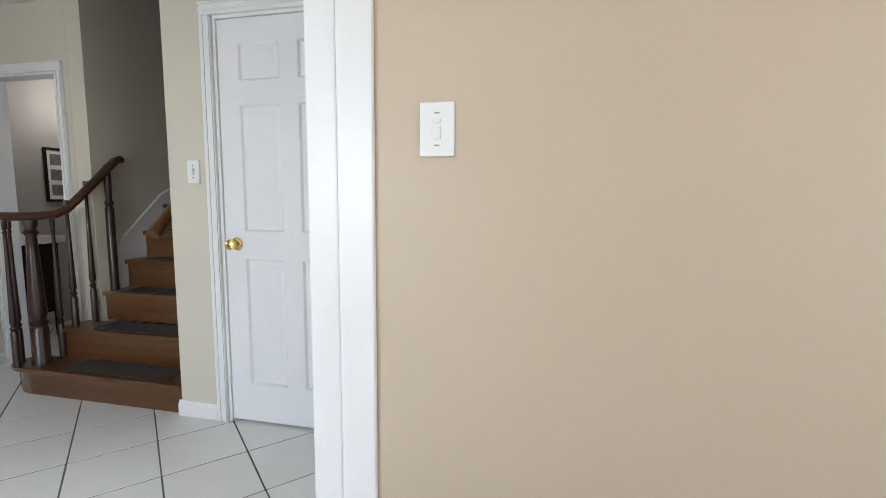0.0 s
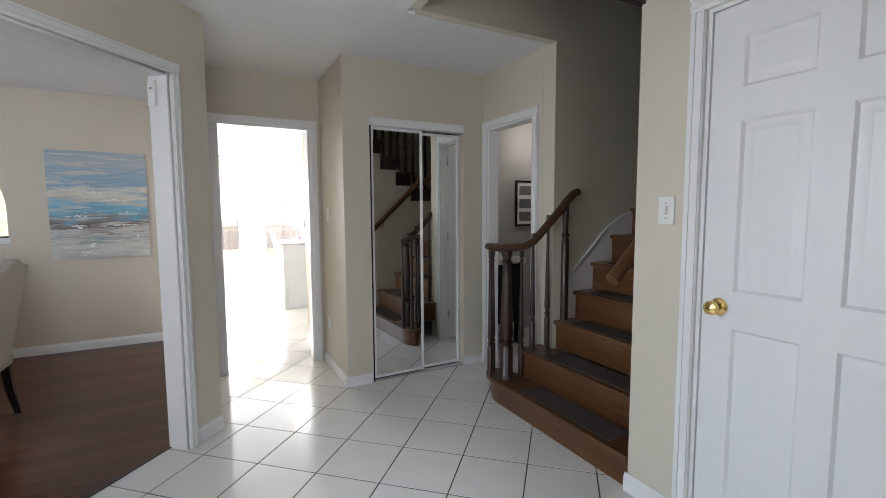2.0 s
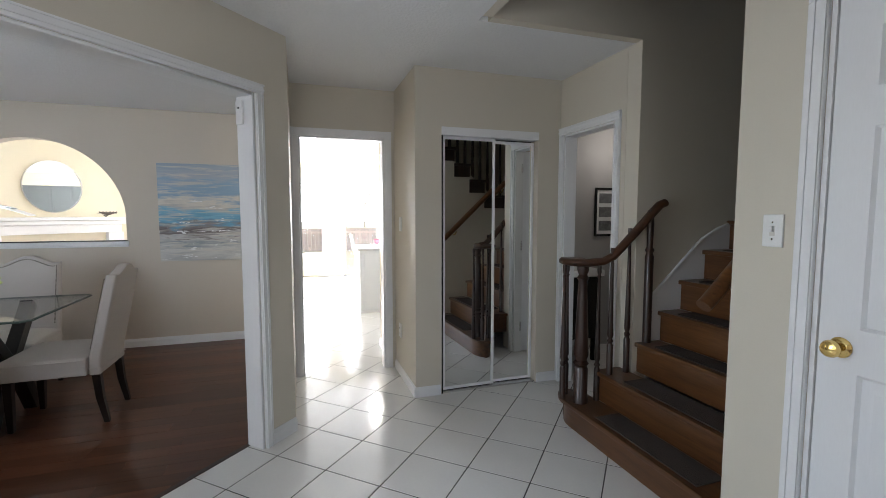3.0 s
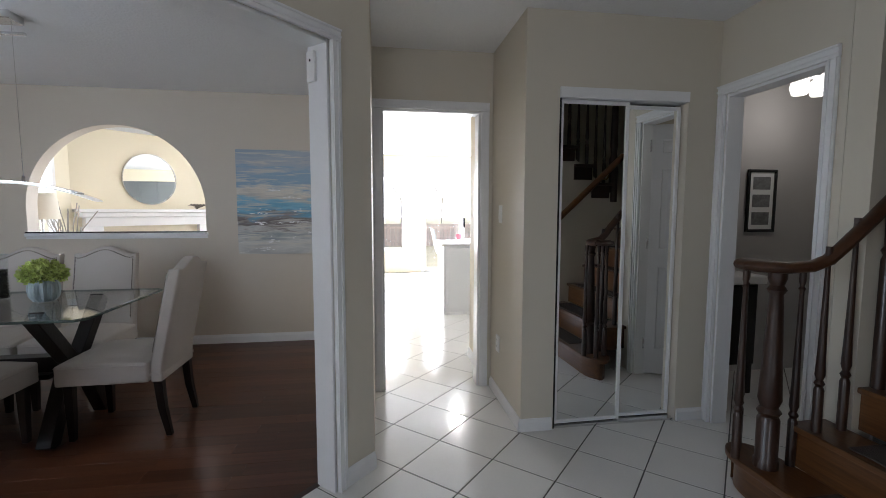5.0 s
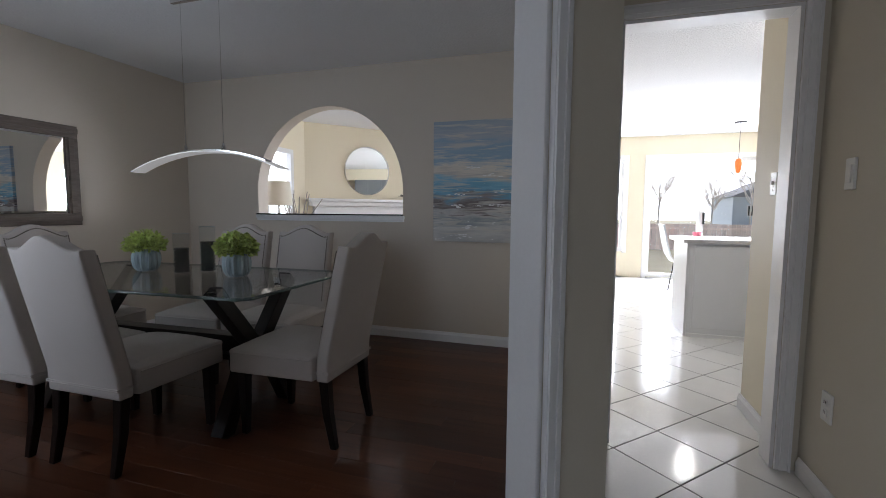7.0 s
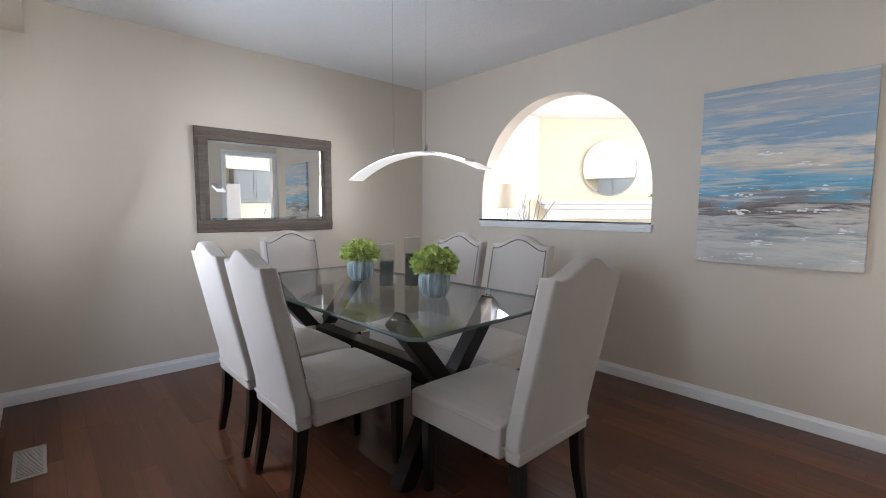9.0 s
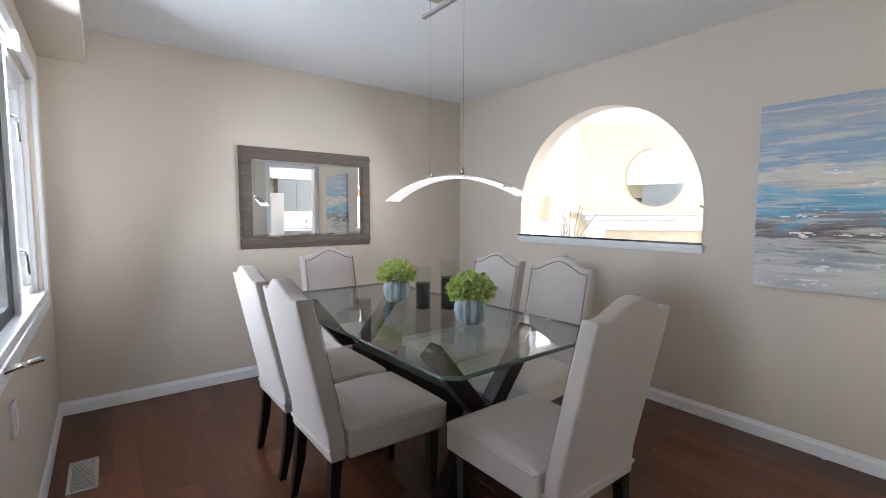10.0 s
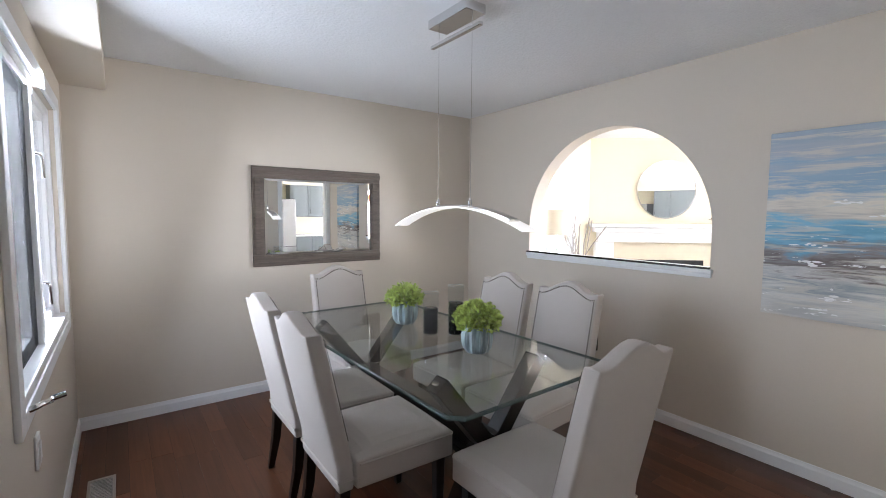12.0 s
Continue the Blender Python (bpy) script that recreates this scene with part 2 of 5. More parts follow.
def solid(name, bm, material, label, category="", group="", kind="", m=None):
    ob = new(name, mesh(name, bm, material))
    if m is not None:
        ob.matrix_basis = m
    return tagged(ob, label, category, group, kind)


def structure(name, bm, material, label, category):
    return solid(name, bm, material, label, category, kind="structure")


# ---- setting ----
CEIL = 2.42
TOP = 5.0
# local frame of the diagonal wall: x along it, y out into the hall
DIAG = pose(-5.409, 0.845, 0, 0, 0, -43)

structure("wall_entry", boxes((-2.60, 1.2, 1.78, 1.90, 0, CEIL)), M_TAN, "plain tan painted wall beside the entry opening", "wall")
structure("wall_closet_front", boxes((-3.82, -3.525, 2.51, 2.62, 0, TOP), (-2.735, -1.6, 2.51, 2.62, 0, TOP), (-3.525, -2.735, 2.51, 2.62, 2.055, TOP)), M_WALL, "beige painted wall around the closet door", "wall")
structure("wall_entry_east", boxes((-1.60, -1.48, 1.90, 2.62, 0, TOP)), M_WALL, "plain beige wall closing the entry", "wall")
bm = bmesh.new()
prism(bm, [(2.62, 0), (4.0, 0), (4.0, 1.45), (3.36, 1.50), (3.12, 1.72), (2.90, 1.90), (2.62, 2.08)], -3.82, -3.71, "x")
structure("wall_under_stairs", bm, M_WALL, "beige wall below the upper stair flight", "wall")
structure("wall_stair_west", boxes((-4.91, -4.79, 2.90, 5.2, 0, TOP), (-4.91, -4.79, 1.907, 2.90, CEIL + 0.002, TOP)), M_WALL, "tall beige wall beside the stairs", "wall")
structure("wall_stair_north", boxes((-4.91, -1.48, 5.2, 5.32, 0, TOP)), M_WALL, "tall beige wall at the back of the stairwell", "wall")
structure("wall_stair_east", boxes((-2.62, -2.50, 2.62, 5.2, 0, TOP)), M_WALL, "tall beige wall of the upper stairwell", "wall")
structure("wall_upper_south", boxes((-4.79, -1.48, 1.79, 1.907, CEIL + 0.002, TOP)), M_WALL, "beige upper wall over the hall", "wall")
structure("ceiling_stairwell", boxes((-4.97, -1.48, 1.79, 5.32, TOP, TOP + 0.1)), M_CEIL, "white ceiling high over the stairwell", "ceiling")
structure("wall_powder", boxes((-5.78, -5.60, 2.90, 3.0, 0, CEIL), (-5.01, -4.912, 2.90, 3.0, 0, CEIL), (-5.60, -5.01, 2.90, 3.0, 1.985, CEIL)), M_WALL, "beige wall around the powder room door", "wall")
structure("wall_mirror_closet", boxes((-5.78, -5.66, 1.70, 1.90, 0, CEIL), (-5.78, -5.66, 2.70, 2.90, 0, CEIL), (-5.78, -5.66, 1.90, 2.70, 2.0, CEIL)), M_WALL, "beige wall around the mirrored closet", "wall")
# the closet's shade is put into its wall colour
structure("wall_closet_back", boxes((-6.38, -5.78, 2.70, 2.90, 0, CEIL), (-6.50, -6.38, 1.82, 3.0, 0, CEIL)), M_DARK, "inside of the mirrored closet with its shade painted dark", "wall")
structure("wall_passage_north", boxes((-6.38, -5.78, 1.70, 1.82, 0, CEIL)), M_WALL, "beige passage wall with switch and outlet", "wall")
structure("wall_kitchen_door", boxes((-6.50, -6.38, 0.845, 0.905, 0, CEIL), (-6.50, -6.38, 1.61, 1.70, 0, CEIL), (-6.50, -6.38, 0.905, 1.61, 2.01, CEIL)), M_WALL, "beige wall over the kitchen doorway", "wall")
structure("wall_kitchen_north_stub", boxes((-7.05, -6.50, 1.68, 1.80, 0, CEIL)), M_CREAM, "short cream wall inside the kitchen doorway", "wall")
structure("wall_dining_north", boxes((-6.96, -5.41, 0.725, 0.845, 0, CEIL), (-7.92, -7.72, 0.725, 0.845, 0, CEIL), (-7.72, -6.96, 0.725, 0.845, 2.05, CEIL)), M_DWALL, "beige wall between dining room and kitchen", "wall")
bm = bmesh.new()
for d in ((0, 0.25, -0.12, 0, 0, CEIL), (0.25, 1.42, -0.12, 0, 2.035, CEIL), (1.42, 1.60, -0.12, 0, 0, CEIL)):
    box(bm, *d, m=DIAG)
structure("wall_diagonal", bm, M_WALL, "beige diagonal wall with the cased dining room opening", "wall")
structure("wall_dining_south", boxes((-7.92, -4.40, -3.27, -3.15, 0, CEIL)), M_DWALL, "greige dining room wall behind the framed mirror", "wall")
structure("wall_dining_east", boxes((-4.52, -4.40, -3.15, -2.72, 0, CEIL), (-4.52, -4.40, -1.25, -0.22, 0, CEIL), (-4.52, -4.40, -2.72, -1.25, 0, 0.83), (-4.52, -4.40, -2.72, -1.25, 1.975, CEIL)), M_DWALL, "greige dining room wall around the window", "wall")
structure("ceiling_bulkhead", boxes((-4.75, -4.52, -3.15, -0.30, 2.21, CEIL)), M_DWALL, "boxed bulkhead over the dining window", "bulkhead")


def arch_wall():
    bm = bmesh.new()
    y0, y1, sill, cz, r = -2.285, -0.755, 1.075, 1.325, 0.765
    cy = (y0 + y1) / 2
    n = 24
    top = cz + r
    for s, y_end, y_side in ((-1, -3.15, y0), (1, 0.725, y1)):
        arc = [(cy + s * r * math.cos(math.pi / 2 * i / n), cz + r * math.sin(math.pi / 2 * i / n)) for i in range(n)]
        prism(bm, [(y_end, 0), (cy, 0), (cy, sill), (y_side, sill)] + arc + [(cy, top), (cy, CEIL), (y_end, CEIL)], -7.92, -7.78, "x")
    return bm


structure("wall_arch", arch_wall(), M_DWALL, "greige wall with an arched pass-through", "wall")
structure("arch_sill", bevelled(boxes((-7.95, -7.752, -2.30, -0.738, 1.064, 1.095), (-7.92, -7.765, -2.295, -0.743, 1.040, 1.066)), 0.006), M_TRIM, "white painted sill under the arched opening", "sill")
structure("arch_sill_strip", boxes((-7.775, -7.750, -2.29, -0.75, 1.0955, 1.108)), M_BLACK, "thin black strip along the arch sill", "trim")

# hall, living and dining ceilings
structure("ceiling_hall", boxes((-6.50, -4.85, 0.845, 2.99, CEIL, CEIL + 0.1), (-4.85, 1.2, -1.5, 1.85, CEIL, CEIL + 0.1), (-5.6, -4.85, -0.2, 0.845, CEIL, CEIL + 0.1), (-2.50, 1.2, 1.907, 2.62, CEIL, CEIL + 0.1)), M_CEIL, "white lightly textured hall ceiling", "ceiling")
structure("ceiling_dining", boxes((-7.92, -5.6, -3.27, 0.845, CEIL + 0.001, CEIL + 0.1), (-5.6, -4.85, -3.27, -0.2, CEIL + 0.001, CEIL + 0.1), (-4.85, -4.40, -3.27, -1.5, CEIL + 0.001, CEIL + 0.1)), M_CEIL, "white lightly textured dining room ceiling", "ceiling")

# living side, never seen: plain walls, the window lighting it, an added front opening
structure("wall_living_south", boxes((-4.40, -4.15, -1.62, -1.5, 0, CEIL), (-2.35, 1.2, -1.62, -1.5, 0, CEIL), (-4.15, -2.35, -1.62, -1.5, 0, 0.3), (-4.15, -2.35, -1.62, -1.5, 2.2, CEIL)), M_WALL, "plain unseen wall around an added opening for the fill light", "wall")
structure("wall_hall_west", boxes((-4.40, -4.28, -1.5, -0.22, 0, CEIL)), M_WALL, "plain beige wall beside the added front opening", "wall")
structure("wall_living_east", boxes((1.2, 1.32, -1.62, -0.9, 0, CEIL), (1.2, 1.32, 1.3, 1.90, 0, CEIL), (1.2, 1.32, -0.9, 1.3, 0, 0.5), (1.2, 1.32, -0.9, 1.3, 2.1, CEIL)), M_WALL, "plain wall around the living room window", "wall")

# kitchen and family room shell
structure("wall_far_west", boxes((-12.72, -12.6, -0.5, 0.0, 0, 2.45), (-12.72, -12.6, 1.45, 1.85, 0, 2.45), (-12.72, -12.6, 4.05, 4.6, 0, 2.45), (-12.72, -12.6, 0.0, 1.45, 0, 0.45), (-12.72, -12.6, 0.0, 1.45, 2.06, 2.45), (-12.72, -12.6, 1.85, 4.05, 2.06, 2.45)), M_CREAM, "cream wall around the patio door and breakfast window", "wall")
structure("wall_kitchen_north", boxes((-12.72, -6.5, 4.6, 4.72, 0, 2.45)), M_CREAM, "cream kitchen wall behind the cabinets", "wall")
structure("wall_kitchen_east", boxes((-6.5, -6.45, 3.0, 4.6, 0, 2.45)), M_CREAM, "cream kitchen side wall", "wall")
# the fireplace wall cuts the corner; its own frame has x out into the room and y along it
FIRE = pose(-10.69, -2.58, 0, 0, 0, 50)
bm = bmesh.new()
box(bm, -0.14, 0.0, -1.02, 1.40, 0, 2.45, m=FIRE)
structure("wall_fireplace", bm, M_CREAM, "cream wall behind the white corner fireplace", "wall")
structure("wall_family_west", boxes((-11.86, -11.74, -1.72, -0.5, 0, 2.45)), M_CREAM, "cream wall beyond the corner fireplace", "wall")
structure("wall_family_jog", boxes((-12.6, -11.74, -0.62, -0.5, 0, 2.45)), M_CREAM, "cream wall beside the breakfast area", "wall")
structure("wall_family_south", boxes((-10.05, -9.66, -3.34, -3.22, 0, 2.45), (-8.50, -7.92, -3.34, -3.22, 0, 2.45), (-9.66, -8.50, -3.34, -3.22, 0, 0.75), (-9.66, -8.50, -3.34, -3.22, 2.0, 2.45)), M_CREAM, "cream family room wall around the side window", "wall")
structure("ceiling_kitchen", boxes((-12.72, -7.92, -0.5, 4.72, 2.45, 2.55), (-7.92, -6.5, 0.845, 4.72, 2.45, 2.55)), M_CEIL, "white kitchen ceiling", "ceiling")
structure("ceiling_family", boxes((-11.86, -7.92, -3.34, -0.5, 2.451, 2.55)), M_CEIL, "white family room ceiling", "ceiling")

# powder room shell
structure("wall_powder_room", boxes((-6.45, -6.38, 3.0, 4.6, 0, CEIL), (-6.38, -4.91, 4.45, 4.55, 0, CEIL)), M_GREYW, "grey powder room walls", "wall")
structure("ceiling_powder", boxes((-6.38, -4.91, 3.0, 4.45, CEIL, CEIL + 0.08)), M_CEIL, "white powder room ceiling", "ceiling")

# ground outside and slabs under the floors
structure("ground", boxes((-400, 400, -400, 400, -0.6, -0.2)), surface("winter_lawn", (0.34, 0.31, 0.22), 0.95, vary=0.3, scale=0.8, fine=30, bump=0.02), "pale winter lawn around the house", "ground")
structure("floor_slab_tile", boxes((-12.72, -2.45, -1.62, 5.32, -0.2, -0.0018)), M_GROUT, "grey grout bed under the tiles", "floor")


# ---- trim ----
def casing(name, label, opening, wall, into, w=0.062, t=0.018, head=None, sides=(1, 1)):
    """Moulded casing round an opening. opening: (a0, a1, top) along the wall; into: matrix that takes (a, out, z) to the world."""
    a0, a1, top = opening
    ob = thing(name, label, "door casing", kind="structure")
    hw = head or w

    def strip(part_name, x0, x1, z0, z1):
        bm = bmesh.new()
        box(bm, x0, x1, 0, t, z0, z1)
        bevelled(bm, 0.005, 2)
        if x1 - x0 < z1 - z0:
            box(bm, x0 + w * 0.28, x0 + w * 0.40, t - 0.001, t + 0.005, z0, z1)
            box(bm, x1 - w * 0.22, x1 - w * 0.06, t - 0.001, t + 0.006, z0, z1)
        else:
            box(bm, x0, x1, t - 0.001, t + 0.005, z0 + hw * 0.3, z0 + hw * 0.42)
            box(bm, x0, x1, t - 0.001, t + 0.006, z1 - hw * 0.22, z1 - hw * 0.06)
        for v in bm.verts:
            v.co = into @ v.co
        part(part_name, bm, M_TRIM, ob)
    if sides[0]:
        strip("side_casing", a0 - w, a0, 0, top)
    if sides[1]:
        strip("side_casing", a1, a1 + w, 0, top)
    strip("head_casing", a0 - w * sides[0], a1 + w * sides[1], top, top + hw)
    # jamb lining through the wall
    for nm, d in (("jamb", (a0, a0 + 0.015, -wall, 0.0, 0, top)), ("jamb", (a1 - 0.015, a1, -wall, 0.0, 0, top)), ("head_jamb", (a0 + 0.015, a1 - 0.015, -wall, 0.0, top - 0.015, top))):
        bm = bmesh.new()
        box(bm, *d)
        for v in bm.verts:
            v.co = into @ v.co
        part(nm, bm, M_TRIM, ob)
    return ob


def along_x(y, face):
    """Frame on a wall of constant y whose face looks to -y (face -1) or +y."""
    return Matrix(((1, 0, 0, 0), (0, face, 0, y), (0, 0, 1, 0), (0, 0, 0, 1)))


def along_y(x, face):
    return Matrix(((0, face, 0, x), (1, 0, 0, 0), (0, 0, 1, 0), (0, 0, 0, 1)))


casing("door_casing_closet", "white moulded casing round the closet door", (-3.525, -2.735, 2.055), 0.11, along_x(2.51, -1))
casing("door_casing_powder", "white moulded casing round the powder room door", (-5.60, -5.01, 1.985), 0.10, along_x(2.90, -1), w=0.058)
casing("door_casing_kitchen", "white casing round the kitchen doorway", (0.905, 1.61, 2.01), 0.12, along_y(-6.38, 1))
casing("opening_casing_dining", "white casing round the diagonal dining room opening", (0.25, 1.42, 2.035), 0.12, DIAG, w=0.055)
casing("door_casing_dining_kitchen", "white casing round the opening from dining room to kitchen", (-7.72, -6.96, 2.05), 0.12, along_x(0.725, -1))
bm = boxes((-2.52, -2.41, 1.757, 1.78, 0, CEIL), (-2.62, -2.522, 1.764, 1.78, 0, CEIL), (-2.62, -2.602, 1.78, 1.92, 0, CEIL))
bevelled(bm, 0.006, 2)
structure("opening_casing_entry", bm, M_TRIM, "wide white casing at the end of the entry wall", "door casing")


def baseboard(name, a0, a1, into, h=0.086, t=0.014):
    bm = bmesh.new()
    prism(bm, [(0, 0), (t, 0), (t, h * 0.72), (t * 0.75, h * 0.8), (t * 0.45, h * 0.93), (t * 0.4, h), (0, h)], a0, a1, "x")
    for v in bm.verts:
        v.co = into @ v.co
    return structure(name, bm, M_TRIM, "white painted baseboard along the wall", "baseboard")


baseboard("baseboard_dining_south", -7.78, -4.52, along_x(-3.15, 1))
baseboard("baseboard_arch", -3.137, 0.71, along_y(-7.78, 1))
baseboard("baseboard_dining_east", -3.137, -0.30, along_y(-4.52, -1))
baseboard("baseboard_dining_north", -6.90, -5.45, along_x(0.725, -1))
baseboard("baseboard_passage_north", -6.36, -5.66, along_x(1.70, -1), 0.075)
baseboard("baseboard_mirror_closet", 1.69, 1.89, along_y(-5.66, 1), 0.075)
baseboard("baseboard_mirror_closet_end", 2.71, 2.90, along_y(-5.66, 1), 0.075)
baseboard("baseboard_closet", -3.833, -3.59, along_x(2.51, -1), 0.085)
baseboard("baseboard_closet_end", -2.67, -1.6, along_x(2.51, -1), 0.085)
baseboard("baseboard_diagonal", 0.0, 0.19, DIAG, 0.085)
baseboard("baseboard_kitchen_stub", -7.06, -6.52, along_x(1.68, -1), 0.085)
baseboard("baseboard_entry", -2.40, 1.2, along_x(1.78, -1))


# ---- six-panel doors ----
def panel_door(name, label, w, h, m, knob_side=0, knob_out=-1, hinges=False, group=""):
    """Door standing in its own x-z plane, front face at y = 0 looking to -y."""
    ob = thing(name, label, "door", group, m)
    t, st = 0.035, 0.115 * w / 0.78
    mid = (w - 2 * st) / 2
    mull = 0.10 * w / 0.78
    rails = [(0, 0.20), (0.86, 1.0), (1.62, 1.735), (h - 0.115, h)]
    cols = [(st, w / 2 - mull / 2), (w / 2 + mull / 2, w - st)]
    bm = bmesh.new()
    box(bm, 0, st, 0, t, 0, h)
    box(bm, w - st, w, 0, t, 0, h)
    box(bm, w / 2 - mull / 2, w / 2 + mull / 2, 0, t, rails[0][1], rails[3][0])
    for z0, z1 in rails:
        if z0 in (0, h - 0.115):
            box(bm, st, w - st, 0, t, z0, z1)
        else:
            for c0, c1 in cols:
                box(bm, c0, c1, 0, t, z0, z1)
    part("slab", bm, M_DOOR, ob)
    for (z0, z1), (z2, z3) in zip(rails, rails[1:]):
        for c0, c1 in cols:
            bm = bmesh.new()
            # sunk field that rises again to a raised centre, on both faces
            for s, y in ((1, 0.0), (-1, t)):
                loops = []
                for inset, depth in ((0.0, 0.0), (0.010, 0.010), (0.022, 0.011), (0.045, 0.003)):
                    yy = y + s * depth
                    loops.append([bm.verts.new(p) for p in ((c0 + inset, yy, z1 + inset), (c1 - inset, yy, z1 + inset), (c1 - inset, yy, z2 - inset), (c0 + inset, yy, z2 - inset))])
                for a, b in zip(loops, loops[1:]):
                    for i in range(4):
                        bm.faces.new((a[i], a[(i + 1) % 4], b[(i + 1) % 4], b[i]))
                bm.faces.new(loops[-1])
            part("panel", bm, M_DOOR, ob)
    kx = 0.065 if knob_side == 0 else w - 0.065
    turn = Matrix.Translation((kx, 0, 0.935)) @ Matrix.Rotation(radians(90), 4, "X")
    bm = bmesh.new()
    lathe(bm, [(0.0, 0.0), (0.032, 0.0), (0.033, 0.004), (0.028, 0.009), (0.013, 0.012), (0.011, 0.028), (0.018, 0.034), (0.026, 0.042), (0.028, 0.052), (0.024, 0.061), (0.012, 0.066), (0.001, 0.067)], n=24, m=turn)
    part("knob", bm, M_BRASS, ob, "polished brass door knob")
    bm = bmesh.new()
    box(bm, -0.012 if knob_side == 0 else w, 0.0 if knob_side == 0 else w + 0.012, 0.004, 0.02, 0.915, 0.955)
    part("latch", bm, M_BLACK, ob, "dark latch plate")
    if hinges:
        hx = 0.0 if knob_side else w
        for z in (0.2, 1.0, 1.75):
            bm = bmesh.new()
            lathe(bm, [(0.007, 0), (0.007, 0.09)], hx, -0.004, z, 10)
            part("hinge", bm, M_CHROME, ob, "steel hinge")
    return ob


panel_door("closet_door", "closed white six-panel closet door with brass knob", 0.76, 2.025, pose(-3.508, 2.52, 0.012))
panel_door("powder_room_door", "white six-panel door standing open into the powder room", 0.57, 1.955, pose(-5.287, 3.473, 0.012, 0, 0, -62), knob_side=0, hinges=True)
# dark sheet in place of the unlit closet depth
structure("closet_shade_sheet", boxes((-3.62, -2.62, 2.66, 2.70, 0, 2.3)), M_DARK, "dark sheet painting in the shade behind the closed door", "wall")


# ---- mirrored sliding closet doors ----
def mirror_panel(m, w, h):
    ob = thing("sliding_mirror_door", "mirrored sliding closet door in a slim white metal frame", "mirror door", "sliding mirror doors", m)
    part("mirror_pane", boxes((-0.006, 0, 0.018, w - 0.018, 0.02, h - 0.02)), M_MIRROR, ob)
    for nm, d in (("stile", (-0.012, 0.008, 0, 0.02, 0, h)), ("stile", (-0.012, 0.008, w - 0.02, w, 0, h)), ("rail", (-0.011, 0.007, 0.02, w - 0.02, 0, 0.022)), ("rail", (-0.011, 0.007, 0.02, w - 0.02, h - 0.022, h))):
        part(nm, bevelled(boxes(d), 0.003, 2), M_TRIM, ob)
    return ob


mirror_panel(pose(-5.690, 1.915, 0.018, 0, 0, 1.2), 0.43, 1.925)
mirror_panel(pose(-5.725, 2.335, 0.018), 0.36, 1.915)
structure("closet_track_top", bevelled(boxes((-5.76, -5.648, 1.90, 2.70, 1.945, 2.005)), 0.004), M_TRIM, "white sliding door track over the mirrors", "trim")
structure("closet_track_bottom", boxes((-5.745, -5.665, 1.90, 2.70, 0.0, 0.012)), M_CHROME, "metal floor track under the mirrors", "trim")
# black strip drawn where the door edge leaves only a shaded gap
structure("closet_gap_shade", boxes((-5.775, -5.662, 1.90, 1.912, 0.0, 1.945)), M_BLACK, "black strip painting in the shaded gap beside the mirror doors", "trim")


# ---- plates on the walls ----
def switch_plate(name, label, m, w=0.072, h=0.116, kind="toggle", dark=False):
    face = M_BLACK if dark else M_PLASTIC
    ob = thing(name, label, "light switch" if kind != "outlet" else "outlet", "", m)
    part("plate", bevelled(boxes((-w / 2, w / 2, -0.010, 0, -h / 2, h / 2)), 0.004, 3), face, ob)
    if kind == "toggle":
        part("toggle", bevelled(boxes((-0.006, 0.006, -0.021, -0.009, -0.004, 0.016)), 0.002, 2), M_PLASTIC, ob)
        part("slot", boxes((-0.009, 0.009, -0.0108, -0.009, -0.018, 0.018)), surface("ivory_plastic", (0.62, 0.60, 0.55), 0.4), ob)
        for z in (-0.03, 0.03):
            bm = bmesh.new()
            lathe(bm, [(0.0035, 0), (0.0035, 0.002)], n=10, m=Matrix.Translation((0, -0.009, z)) @ Matrix.Rotation(radians(90), 4, "X"))
            part("screw", bm, M_CHROME, ob)
    elif kind == "outlet":
        for z in (-0.02, 0.02):
            part("receptacle", bevelled(boxes((-0.016, 0.016, -0.013, -0.009, z - 0.014, z + 0.014)), 0.004, 2), M_PLASTIC, ob)
            for x in (-0.006, 0.006):
                part("slot", boxes((x - 0.0015, x + 0.0015, -0.0136, -0.012, z - 0.005, z + 0.007)), M_BLACK, ob)
    elif kind == "rocker":
        part("rocker", bevelled(boxes((-0.016, 0.016, -0.015, -0.009, -0.033, 0.033)), 0.003, 2), M_PLASTIC, ob)
    elif kind == "dimmer":
        for z0, z1 in ((-0.028, 0.008), (0.016, 0.028)):
            part("paddle", bevelled(boxes((-0.012, 0.012, -0.017, -0.009, z0, z1)), 0.003, 2), M_PLASTIC, ob)
        for z in (0.044, -0.044):
            part("marking", boxes((-0.008, 0.008, -0.0106, -0.009, z - 0.002, z + 0.002)), M_PIPING, ob)
    return ob


switch_plate("dimmer_switch", "white dimmer switch plate on the entry wall", pose(-2.226, 1.78, 1.368), 0.098, 0.148, "dimmer")
switch_plate("light_switch", "white toggle switch plate beside the closet door", pose(-3.666, 2.51, 1.31))
switch_plate("passage_switch", "white rocker switch on the passage wall", pose(-6.133, 1.70, 1.285), kind="rocker", w=0.06)
switch_plate("wall_outlet", "white outlet on the passage wall", pose(-6.166, 1.70, 0.384), kind="outlet")
switch_plate("kitchen_switch", "white switch plate on the kitchen stub wall", pose(-6.76, 1.68, 1.286), kind="toggle")
switch_plate("dining_outlet", "black outlet plate on the wall behind the chairs", pose(-7.78, -1.576, 0.43, 0, 0, 90), kind="outlet", dark=True)
switch_plate("window_wall_outlet", "white blank plate below the dining window", pose(-4.52, -1.52, 0.60, 0, 0, -90), kind="rocker")
